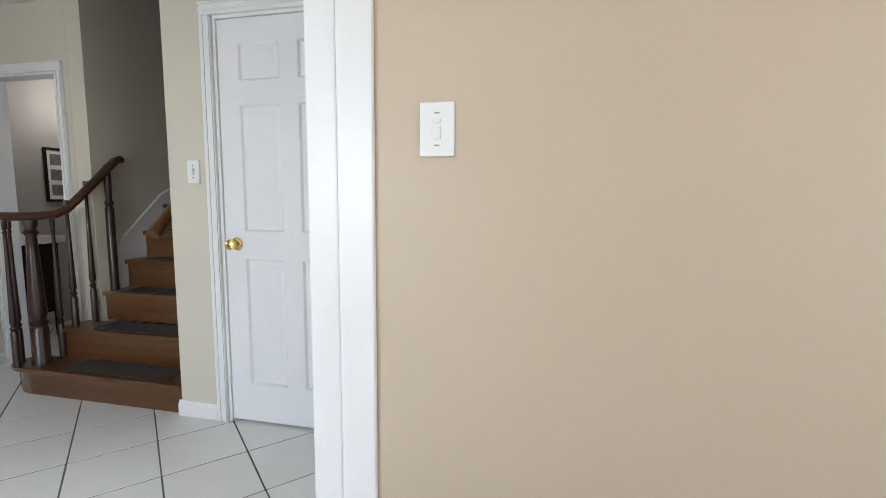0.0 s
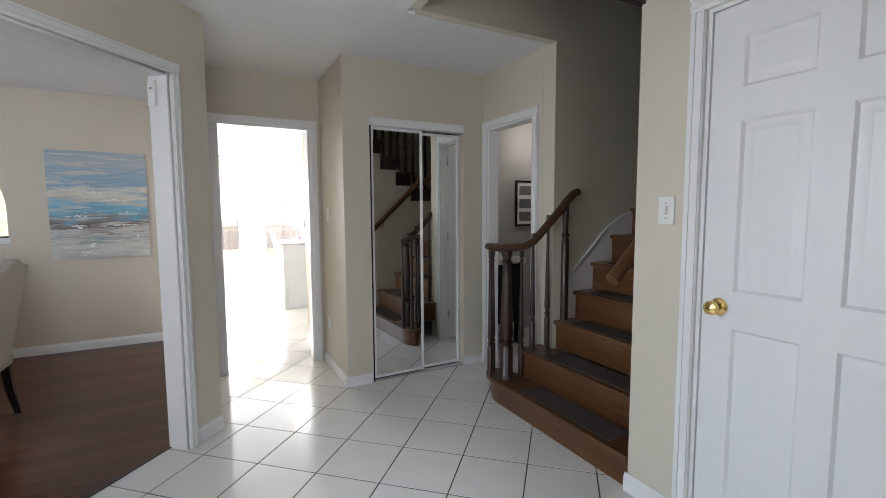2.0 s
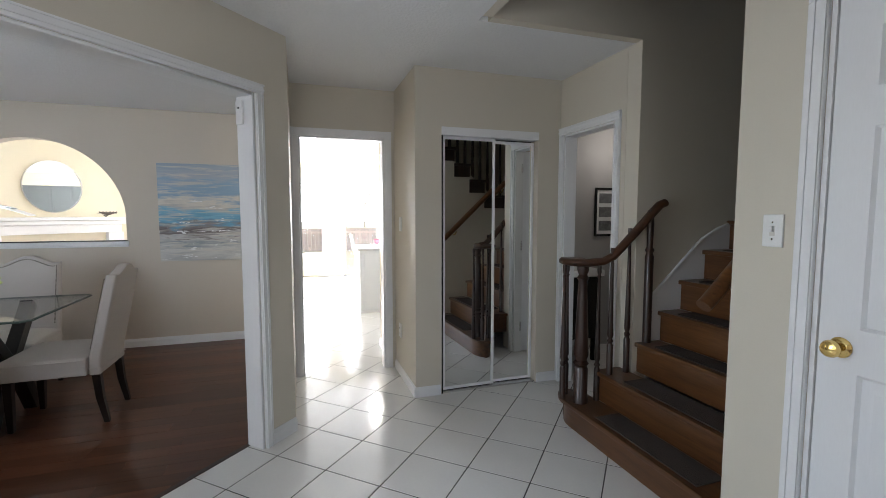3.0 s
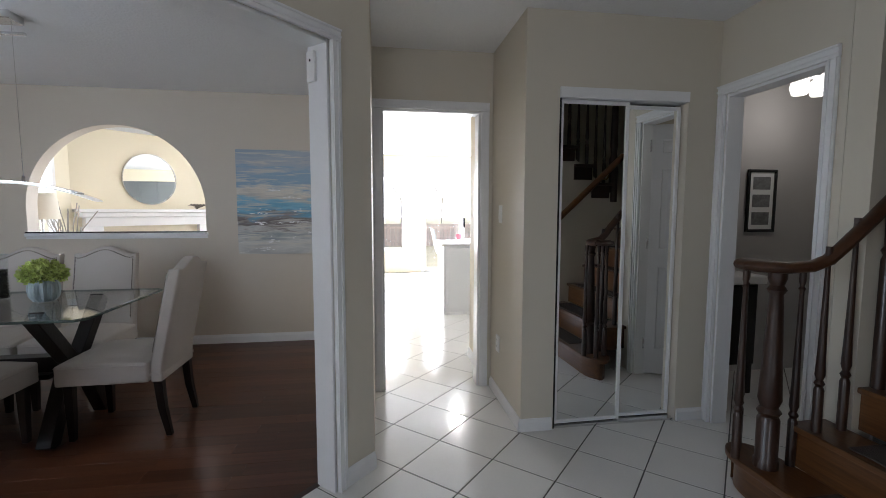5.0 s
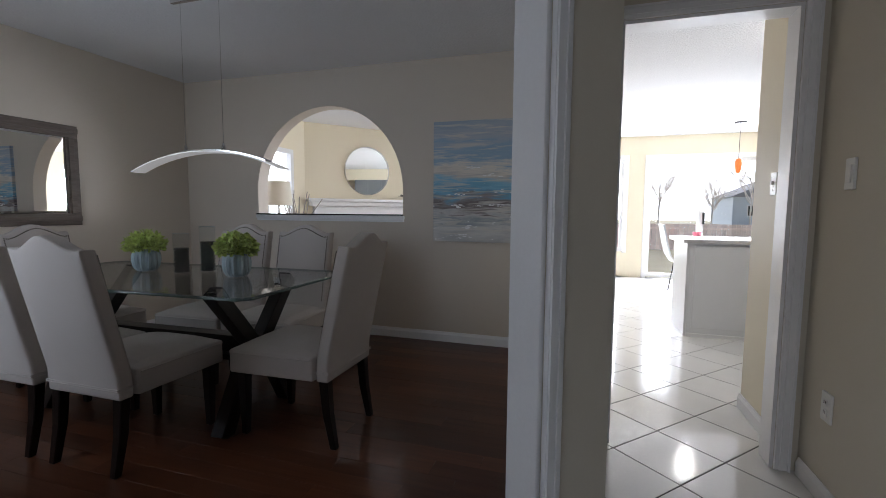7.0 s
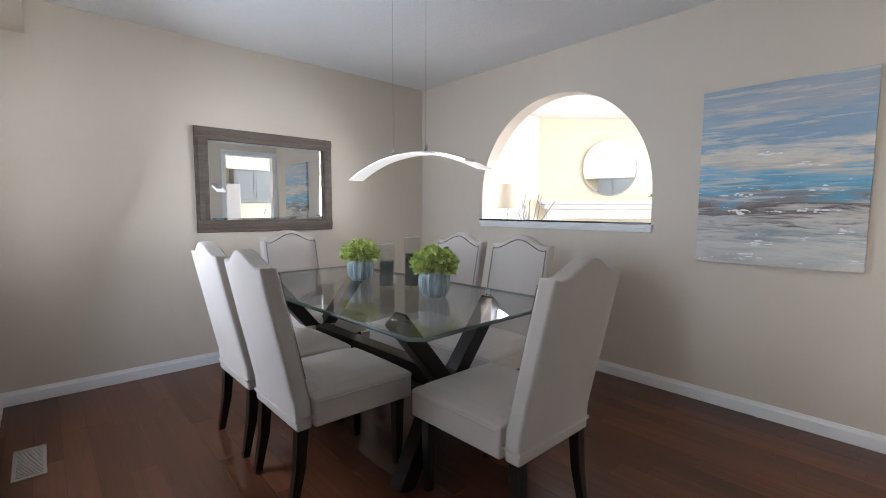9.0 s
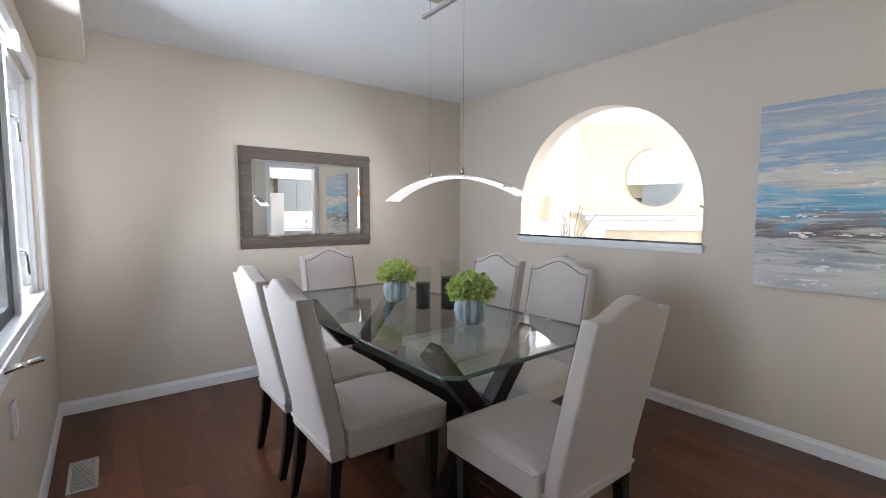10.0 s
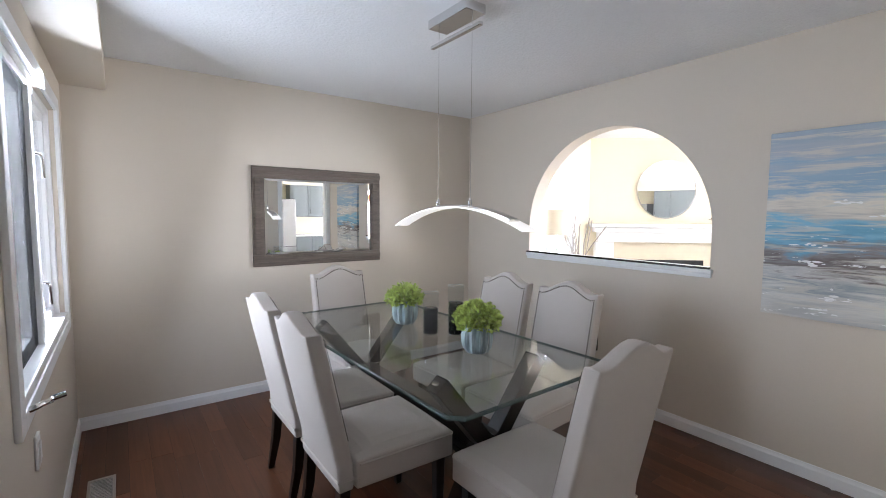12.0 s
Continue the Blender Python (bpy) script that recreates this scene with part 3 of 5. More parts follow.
ob = thing("door_sensor", "small white sensor box high on the opening jamb", "sensor", "", DIAG @ pose(0.267, -0.085, 1.93))
part("case", bevelled(boxes((0, 0.016, -0.024, 0.024, -0.065, 0.065)), 0.004), M_PLASTIC, ob)
part("lens", boxes((0.0162, 0.018, -0.004, 0.004, 0.02, 0.03)), M_BLACK, ob)


# ---- staircase ----
NOSE = [2.495, 2.69, 2.91, 3.08, 3.24, 3.43, 3.64]
RISE = 0.193
ZT = [0.168 + RISE * i for i in range(7)]
X0, X1 = -4.79, -3.82
stairs = thing("staircase", "stained oak staircase with dark carpet tread pads and white skirt", "staircase")


def rounded_left(xl, xr, y0, y1, r, n=8):
    """Outline of a tread whose front left corner is rounded."""
    pts = [(xr, y0)]
    for i in range(n + 1):
        a = math.pi / 2 * i / n
        pts.append((xl + r - r * math.sin(a), y0 + r - r * math.cos(a)))
    return pts + [(xl, y1), (xr, y1)]


for i, (y, z) in enumerate(zip(NOSE, ZT)):
    nxt = NOSE[i + 1] if i < 6 else y + 1.5
    left = (-5.135, -4.90, -4.86)[i] if i < 3 else X0 + 0.002
    bm = bmesh.new()
    if i == 0:
        n = 16
        out = [(X1 - 0.004, y)] + [(-4.93 - 0.17 * math.sin(math.pi * k / n), 2.602 - 0.107 * math.cos(math.pi * k / n)) for k in range(n + 1)]
        out = [(X1 - 0.004, y), (-4.70, y)] + out[1:] + [(-4.80, nxt + 0.03), (X1 - 0.004, nxt + 0.03)]
        prism(bm, out, z - 0.03, z)
        bevelled(bm, 0.008, 2)
        part("tread", bm, M_OAK, stairs)
        bm = bmesh.new()
        inner = [(max(-5.075, a + (0.03 if a < -4.6 else 0)), b + 0.028 if b < 2.6 else b - 0.02) for a, b in out]
        prism(bm, inner, 0.0, z - 0.03)
        part("riser", bm, M_OAK, stairs)
    else:
        if i < 3:
            prism(bm, rounded_left(left, X1 - 0.004, y, min(nxt + 0.02, 2.895) if i < 2 else 2.899, 0.03), z - 0.028, z) if i < 2 else box(bm, X0 + 0.002, X1 - 0.004, y, nxt + 0.02, z - 0.028, z)
        else:
            box(bm, left, X1 - 0.004, y, nxt + 0.02, z - 0.028, z)
        bevelled(bm, 0.008, 2)
        part("tread", bm, M_OAK, stairs)
        bm = bmesh.new()
        box(bm, (left + 0.03) if i < 2 else X0 + 0.002, X1 - 0.004, y + 0.025, y + 0.045, ZT[i - 1], z - 0.028)
        part("riser", bm, M_OAK, stairs)
        if i < 2:
            part("end_board", boxes((left + 0.03, left + 0.05, y + 0.045, 2.895, ZT[i - 1], z - 0.028)), M_OAK, stairs)
    bm = bmesh.new()
    xm = (-4.66, -3.95)
    box(bm, xm[0], xm[1], y + 0.035, min(y + 0.21, nxt + 0.01), z, z + 0.006)
    bevelled(bm, 0.003, 1)
    part("tread_pad", bm, M_MAT, stairs, "dark grey carpet tread pad")
# white skirt board on the left wall
bm = bmesh.new()
prism(bm, [(3.0, 0.0), (3.0, 0.82), (3.42, 1.20), (3.55, 1.265), (3.80, 1.35), (4.6, 1.50), (4.6, 0.0)], X0, X0 + 0.012, "x")
part("skirt_board", bm, M_TRIM, stairs, "white painted skirt board")
bm = bmesh.new()
tube(bm, [(X0 + 0.012, 3.0, 0.825), (X0 + 0.012, 3.42, 1.205), (X0 + 0.012, 3.55, 1.27), (X0 + 0.012, 3.80, 1.355)], 0.010, 8)
part("skirt_cap", bm, M_TRIM, stairs, "white moulded skirt cap")

BALUSTER = [(0.019, 0.0), (0.019, 0.20), (0.013, 0.215), (0.020, 0.23), (0.012, 0.245), (0.019, 0.27), (0.016, 0.36), (0.011, 0.62), (0.009, 0.78), (0.014, 0.79), (0.008, 0.80), (0.013, 0.82), (0.013, 0.86)]


def baluster_mesh(h, k=1.0, sides=14):
    bm = bmesh.new()
    s = h / 0.86
    lathe(bm, [(r * k, z * s) for r, z in BALUSTER], n=sides)
    return mesh("baluster", bm, M_RAIL)


railing = thing("stair_railing", "dark stained oak stair railing with volute and turned balusters", "railing")
bm = bmesh.new()
lathe(bm, [(0.05, 0), (0.05, 0.03), (0.044, 0.04), (0.044, 0.22), (0.036, 0.235), (0.048, 0.255), (0.034, 0.275), (0.046, 0.31), (0.040, 0.45), (0.030, 0.70), (0.026, 0.78), (0.038, 0.80), (0.026, 0.82), (0.036, 0.85), (0.036, 0.875)], -4.885, 2.585, ZT[0], 18)
part("newel_post", bm, M_RAIL, railing, "thick turned newel post")
short = baluster_mesh(0.875)
for bx, by in ((-5.03, 2.57), (-4.965, 2.505), (-4.985, 2.665), (-4.875, 2.70)):
    part("baluster", short, M_RAIL, railing, m=pose(bx, by, ZT[0]))
part("baluster", baluster_mesh(0.80), M_RAIL, railing, m=pose(-4.80, 2.735, ZT[1]))
part("baluster", baluster_mesh(0.92), M_RAIL, railing, m=pose(-4.80, 2.862, ZT[1]))
bm = bmesh.new()
lathe(bm, [(0.026, 0.0), (0.026, 0.55), (0.019, 0.57), (0.028, 0.59), (0.018, 0.61), (0.022, 0.75), (0.017, 0.84)], -4.765, 2.985, ZT[2], 14)
part("half_newel", bm, M_RAIL, railing, "rail post against the wall")
# handrail: volute disc, level part, easing and rise to the wall
bm = bmesh.new()
lathe(bm, [(0.06, 0.0), (0.085, 0.006), (0.092, 0.02), (0.086, 0.034), (0.06, 0.042)], -5.01, 2.60, 1.043, 24)
part("volute", bm, M_HANDRAIL, railing, "rounded volute end of the handrail")
bm = bmesh.new()
tube(bm, [(-5.05, 2.55, 1.064), (-4.98, 2.53, 1.064), (-4.91, 2.56, 1.064), (-4.86, 2.61, 1.066), (-4.83, 2.69, 1.075), (-4.805, 2.74, 1.105), (-4.79, 2.80, 1.17), (-4.775, 2.90, 1.275), (-4.765, 2.99, 1.37), (-4.76, 3.045, 1.425), (-4.758, 3.085, 1.44)], 0.032, 12, 0.8)
part("handrail", bm, M_HANDRAIL, railing, "curved dark oak handrail")

wall_rail = thing("wall_handrail", "lighter oak handrail fixed to the wall under the stairs", "handrail")
bm = bmesh.new()
tube(bm, [(-3.925, 2.49, 0.985), (-3.925, 2.51, 1.00), (-3.925, 3.05, 1.50), (-3.925, 3.45, 1.87)], 0.034, 12, 0.9)
part("rail", bm, M_OAK, wall_rail)
for by, bz in ((2.75, 1.15), (3.3, 1.66)):
    bm = bmesh.new()
    tube(bm, [(-3.82, by, bz - 0.03), (-3.88, by, bz - 0.025), (-3.92, by, bz + 0.01)], 0.008, 8)
    part("bracket", bm, M_BRASS, wall_rail)

# upper flight over the closet, seen in the mirrors
upper = thing("upper_stair_flight", "dark oak upper stair flight with balusters over the closet", "staircase")
for i in range(6):
    z, y = 1.60 + 0.187 * i, 3.36 - 0.20 * i
    part("tread", bevelled(boxes((-3.85, -2.62, y - 0.20, y + 0.03, z - 0.03, z)), 0.006), M_RAIL, upper)
    part("riser", boxes((-3.81, -2.62, y - 0.02, y, z - 0.187, z - 0.03)), M_RAIL, upper)
    part("stringer", boxes((-3.835, -3.80, y - 0.20, y, z - 0.16, z - 0.03)), M_RAIL, upper)
    for k in (0.05, 0.15):
        part("baluster", short, M_RAIL, upper, m=pose(-3.80, y - k, z))
bm = bmesh.new()
tube(bm, [(-3.80, 3.36, 2.50), (-3.80, 2.36, 3.44)], 0.03, 10)
part("handrail", bm, M_HANDRAIL, upper)
bm = bmesh.new()
lathe(bm, [(0.045, -0.2), (0.045, 0.25), (0.03, 0.3), (0.04, 0.4), (0.03, 0.85), (0.04, 0.95), (0.0, 0.98)], -3.80, 3.42, 1.60, 14)
part("newel_post", bm, M_RAIL, upper)


# ---- powder room ----
def picture_frame(m):
    ob = thing("picture_frame", "black framed triple photo collage on the powder room wall", "picture", "", m)
    w, h = 0.26, 0.495
    for d in ((-w / 2, w / 2, -0.02, 0, -h / 2, -h / 2 + 0.022), (-w / 2, w / 2, -0.02, 0, h / 2 - 0.022, h / 2), (-w / 2, -w / 2 + 0.022, -0.02, 0, -h / 2 + 0.022, h / 2 - 0.022), (w / 2 - 0.022, w / 2, -0.02, 0, -h / 2 + 0.022, h / 2 - 0.022)):
        part("frame_side", bevelled(boxes(d), 0.003, 1), M_BLACK, ob)
    part("mat", boxes((-w / 2 + 0.02, w / 2 - 0.02, -0.008, -0.002, -h / 2 + 0.02, h / 2 - 0.02)), M_PLASTIC, ob)
    photo = surface("grey_photo", (0.16, 0.16, 0.16), 0.3, vary=0.9, scale=18, fine=60, fine_vary=0.5)
    for z in (-0.14, 0.0, 0.14):
        part("photo", boxes((-0.078, 0.078, -0.0095, -0.0081, z - 0.05, z + 0.05)), photo, ob)
    return ob


picture_frame(pose(-6.378, 3.90, 1.389, 0, 0, 90))
vanity = thing("bathroom_vanity", "black vanity cabinet with white basin in the powder room", "vanity", "", pose(-6.07, 3.50, 0))
part("body", bevelled(boxes((-0.32, 0.12, -0.40, 0.02, 0.22, 0.80)), 0.004), M_BLACK, vanity)
for lx in (-0.30, 0.09):
    for ly in (-0.38, 0.0):
        part("leg", boxes((lx - 0.018, lx + 0.018, ly - 0.018, ly + 0.018, 0, 0.22)), M_BLACK, vanity)
part("basin", bevelled(boxes((-0.325, 0.16, -0.42, 0.06, 0.80, 0.86)), 0.015, 3), M_PLASTIC, vanity, "white ceramic basin top")
part("door", bevelled(boxes((0.121, 0.135, -0.38, 0.0, 0.25, 0.78)), 0.003), M_BLACK, vanity)
bm = bmesh.new()
tube(bm, [(-0.2, -0.2, 0.86), (-0.2, -0.2, 0.96), (-0.15, -0.2, 1.0), (-0.08, -0.2, 0.99), (-0.07, -0.2, 0.95)], 0.012, 10)
part("tap", bm, M_CHROME, vanity, "chrome basin tap")
toilet = thing("toilet", "white ceramic toilet in the powder room", "toilet", "", pose(-5.65, 4.1, 0))
bm = bmesh.new()
lathe(bm, [(0.12, 0), (0.12, 0.05), (0.10, 0.15), (0.16, 0.30), (0.19, 0.38), (0.19, 0.40)], 0, -0.12, 0, 20)
part("bowl", bm, M_PLASTIC, toilet)
bm = bmesh.new()
lathe(bm, [(0.195, 0.40), (0.20, 0.41), (0.195, 0.43), (0.15, 0.44)], 0, -0.12, 0, 20)
part("seat_lid", bm, M_PLASTIC, toilet)
part("tank", bevelled(boxes((-0.2, 0.2, 0.10, 0.29, 0.40, 0.76)), 0.02, 3), M_PLASTIC, toilet)
part("tank_lid", bevelled(boxes((-0.21, 0.21, 0.09, 0.30, 0.76, 0.79)), 0.008, 2), M_PLASTIC, toilet)
lamp = thing("powder_room_light", "glowing frosted glass ceiling light in the powder room", "ceiling light", "", pose(-6.0, 3.92, CEIL))
bm = bmesh.new()
lathe(bm, [(0.07, 0), (0.07, -0.03), (0.02, -0.05), (0.02, -0.16), (0.06, -0.18), (0.02, -0.20)], n=20)
part("base", bm, M_CHROME, lamp)
for k in range(3):
    a = 2.1 * k
    bm = bmesh.new()
    lathe(bm, [(0.02, 0.0), (0.05, -0.03), (0.06, -0.08), (0.045, -0.13), (0.0, -0.14)], 0.09 * math.cos(a), 0.09 * math.sin(a), -0.16, 16)
    part("shade", bm, glowing("frosted_lamp_glass", (1, 0.95, 0.88), 1.4), lamp, "glowing frosted glass shade")
bulb = new("powder_room_bulb", bpy.data.lights.new("powder_room_bulb", "POINT"))
bulb.data.energy, bulb.data.shadow_soft_size, bulb.data.color = 2.0, 0.12, (1, 0.95, 0.9)
bulb.location = (-6.0, 3.92, 2.0)


# ---- dining room ----
def dining_chair(m):
    """Upholstered chair; the back stands at y = 0 and the seat reaches to +y."""
    ob = thing("dining_chair", "beige linen camelback dining chair with dark tapered legs", "chair", "chairs round the dining table", m)
    w = 0.216

    def lean(z):
        return -0.215 * max(0.0, z - 0.42)

    def crown(x):
        k = abs(x) / w
        return 0.970 + 0.062 * (0.5 + 0.5 * math.cos(math.pi * min(1.0, k / 0.86))) + 0.010 * max(0.0, (k - 0.80) / 0.20)

    # back: a padded slab in a grid, so that it bulges softly
    n, rows = 14, 12
    bm = bmesh.new()
    faces = []
    for side, y0 in ((0, 0.032), (1, -0.032)):
        grid = []
        for j in range(rows + 1):
            line = []
            for i in range(n + 1):
                x = -w + 2 * w * i / n
                top = crown(x)
                z = 0.33 + (top - 0.33) * j / rows
                e = (1 - (x / w) ** 6) * (1 - (2 * j / rows - 1) ** 8)
                taper = 1 - 0.03 * (j / rows)
                y = y0 + lean(z) + (0.016 if side == 0 else -0.008) * e
                line.append(bm.verts.new((x * taper, y, z)))
            grid.append(line)
        faces.append(grid)
        for j in range(rows):
            for i in range(n):
                bm.faces.new((grid[j][i], grid[j][i + 1], grid[j + 1][i + 1], grid[j + 1][i]))
    a, b = faces
    for j in range(rows):
        for i in (0, n):
            bm.faces.new((a[j][i], a[j + 1][i], b[j + 1][i], b[j][i]))
    for i in range(n):
        for j in (0, rows):
            bm.faces.new((a[j][i], a[j][i + 1], b[j][i + 1], b[j][i]))
    bevelled(bm, 0.012, 3, 50)
    part("backrest", bm, M_FABRIC, ob)
    # nail trim on the front of the back
    path = [(-w + 0.022, 0.50)] + [(-w + 0.022, 0.52 + 0.40 * k / 10) for k in range(11)]
    path += [(x, crown(x) - 0.026) for x in [-w + 0.022 + (2 * w - 0.044) * k / 16 for k in range(17)]]
    path += [(w - 0.022, 0.92 - 0.40 * k / 10) for k in range(11)]
    bm = bmesh.new()
    pts = [Vector((x, 0.032 + lean(z) + 0.0085, z)) for x, z in path]
    d = 0.0
    for p, q in zip(pts, pts[1:]):
        steps = max(1, int((q - p).length / 0.0085))
        for k in range(steps):
            c = p.lerp(q, k / steps)
            top = bm.verts.new(c + Vector((0, 0.0035, 0)))
            ring = [bm.verts.new(c + Vector((0.0044 * math.cos(t), 0, 0.0044 * math.sin(t)))) for t in (0, 1.05, 2.09, 3.14, 4.19, 5.24)]
            for u, v in zip(ring, ring[1:] + ring[:1]):
                bm.faces.new((u, v, top))
    part("nail_trim", bm, M_NAIL, ob, "row of small dark nail heads")
    # seat: box with a crowned top
    bm = bmesh.new()
    n = 10
    lo, hi = [], []
    for j in range(n + 1):
        l, h = [], []
        for i in range(n + 1):
            u, v = 2 * i / n - 1, 2 * j / n - 1
            ww = 0.235 + 0.012 * (v + 1) / 2
            x, y = u * ww, 0.27 + v * 0.235
            l.append(bm.verts.new((x, y, 0.335)))
            h.append(bm.verts.new((x, y, 0.452 + 0.040 * (1 - u ** 4) * (1 - v ** 4))))
        lo.append(l)
        hi.append(h)
    for j in range(n):
        for i in range(n):
            bm.faces.new((lo[j][i], lo[j + 1][i], lo[j + 1][i + 1], lo[j][i + 1]))
            bm.faces.new((hi[j][i], hi[j][i + 1], hi[j + 1][i + 1], hi[j + 1][i]))
    for i in range(n):
        for k in (0, n):
            bm.faces.new((lo[k][i], lo[k][i + 1], hi[k][i + 1], hi[k][i]))
            bm.faces.new((lo[i][k], lo[i + 1][k], hi[i + 1][k], hi[i][k]))
    bevelled(bm, 0.014, 3, 50)
    part("seat", bm, M_FABRIC, ob)
    bm = bmesh.new()
    tube(bm, [(-0.236, 0.05, 0.437), (-0.245, 0.45, 0.437), (-0.247, 0.495, 0.437), (-0.235, 0.508, 0.437), (0.235, 0.508, 0.437), (0.247, 0.495, 0.437), (0.245, 0.45, 0.437), (0.236, 0.05, 0.437)], 0.0045, 6)
    part("seat_piping", bm, M_FABRIC, ob)
    bm = bmesh.new()
    for z in (0.372, 0.380):
        tube(bm, [(-0.236, 0.05, z), (-0.218, 0.03, z), (-0.217, -0.036, z), (0.217, -0.036, z), (0.218, 0.03, z), (0.236, 0.05, z)], 0.003, 6)
    part("hem_piping", bm, M_FABRIC, ob)
    for x in (-0.185, 0.185):
        for y, dy in ((0.0, -0.045), (0.465, 0.0)):
            bm = bmesh.new()
            top = [(x + a * 0.024, y + b * 0.024, 0.345) for a, b in ((-1, -1), (1, -1), (1, 1), (-1, 1))]
            mid = [(x + a * 0.021, y + dy * 0.3 + b * 0.021, 0.17) for a, b in ((-1, -1), (1, -1), (1, 1), (-1, 1))]
            low = [(x + a * 0.016, y + dy + b * 0.016, 0.0) for a, b in ((-1, -1), (1, -1), (1, 1), (-1, 1))]
            rings = [[bm.verts.new(p) for p in r] for r in (low, mid, top)]
            for r, s in zip(rings, rings[1:]):
                for i in range(4):
                    bm.faces.new((r[i], r[(i + 1) % 4], s[(i + 1) % 4], s[i]))
            bm.faces.new(rings[0])
            bm.faces.new(rings[2])
            bevelled(bm, 0.003, 1)
            part("leg", bm, M_ESPRESSO, ob)
    return ob


TX, TY = -6.085, -1.535
chair = dining_chair(pose(-6.10, -0.385, 0, 0, 0, 180))
for x, y, r in ((-5.47, -1.285, 90), (-5.47, -1.82, 90.5), (-6.85, -1.185, -87), (-6.83, -1.70, -88), (-6.14, -2.61, 5)):
    copy_thing(chair, pose(x, y, 0, 0, 0, r))

table = thing("dining_table", "rectangular glass dining table on a dark wooden trestle base", "table", "", pose(TX, TY, 0, 0, 0, 1.5))
bm = bmesh.new()
hw, hl, c = 0.470, 0.93, 0.045
prism(bm, [(-hw + c, -hl), (hw - c, -hl), (hw, -hl + c), (hw, hl - c), (hw - c, hl), (-hw + c, hl), (-hw, hl - c), (-hw, -hl + c)], 0.748, 0.760)
bevelled(bm, 0.005, 2)
rim = bmesh.new()
outer = [(-hw + c, -hl), (hw - c, -hl), (hw, -hl + c), (hw, hl - c), (hw - c, hl), (-hw + c, hl), (-hw, hl - c), (-hw, -hl + c)]
rings = [[rim.verts.new((x * (1 - d / hw), y * (1 - d / hl), z)) for x, y in outer] for d, z in ((0.006, 0.7475), (-0.002, 0.7475), (-0.002, 0.752), (0.003, 0.7592), (0.006, 0.7604))]
for p, q in zip(rings, rings[1:] + rings[:1]):
    for i in range(8):
        rim.faces.new((p[i], p[(i + 1) % 8], q[(i + 1) % 8], q[i]))
top = part("tabletop", bm, M_TGLASS, table, "clear glass top with bevelled edge")
part("polished_edge", rim, M_EDGE, top, "dark green polished glass edge")


def slanted(bm, p, q, w, d):
    """A square beam from p to q, w wide in the plane of the slant, d deep along y."""
    p, q = Vector(p), Vector(q)
    u = (q - p).normalized()
    s = Vector((u.z, 0, -u.x)) * w / 2
    y = Vector((0, d / 2, 0))
    vs = [bm.verts.new(e + a * s + b * y) for e in (p, q) for a, b in ((-1, -1), (1, -1), (1, 1), (-1, 1))]
    for f in ((0, 1, 2, 3), (4, 5, 6, 7), (0, 1, 5, 4), (1, 2, 6, 5), (2, 3, 7, 6), (3, 0, 4, 7)):
        bm.faces.new([vs[i] for i in f])


for ty in (-0.60, 0.60):
    for s in (-1, 1):
        bm = bmesh.new()
        slanted(bm, (s * 0.02, ty, 0.40), (s * 0.30, ty, 0.742), 0.075, 0.075)
        bevelled(bm, 0.005)
        part("upper_arm", bm, M_ESPRESSO, table)
        bm = bmesh.new()
        slanted(bm, (s * 0.02, ty, 0.46), (s * 0.27, ty, 0.0), 0.085, 0.075)
        bmesh.ops.bisect_plane(bm, geom=bm.verts[:] + bm.edges[:] + bm.faces[:], plane_co=(0, 0, 0.001), plane_no=(0, 0, -1), clear_outer=True)
        bmesh.ops.holes_fill(bm, edges=bm.edges)
        bevelled(bm, 0.005)
        part("leg", bm, M_ESPRESSO, table)
    for s in (-1, 1):
        bm = bmesh.new()
        lathe(bm, [(0.02, 0.742), (0.02, 0.748)], s * 0.30, ty, 0, 14)
        part("glass_pad", bm, M_CHROME, table)
part("stretcher", bevelled(boxes((-0.045, 0.045, -0.62, 0.62, 0.36, 0.45)), 0.006), M_ESPRESSO, table)
part("cross_beam", bevelled(boxes((-0.09, 0.09, -0.52, 0.52, 0.33, 0.358)), 0.005), M_ESPRESSO, table)

M_POT = surface("glazed_blue_grey_ceramic", (0.30, 0.37, 0.39), 0.3, vary=1.7, scale=34, fine=80, bump=0.0008, coat=0.3, stretch=(1, 1, 0.12))
M_LEAF = surface("bright_green_leaves", (0.47, 0.56, 0.17), 0.5, vary=1.2, scale=30, fine=90, fine_vary=0.15, spec=0.3)


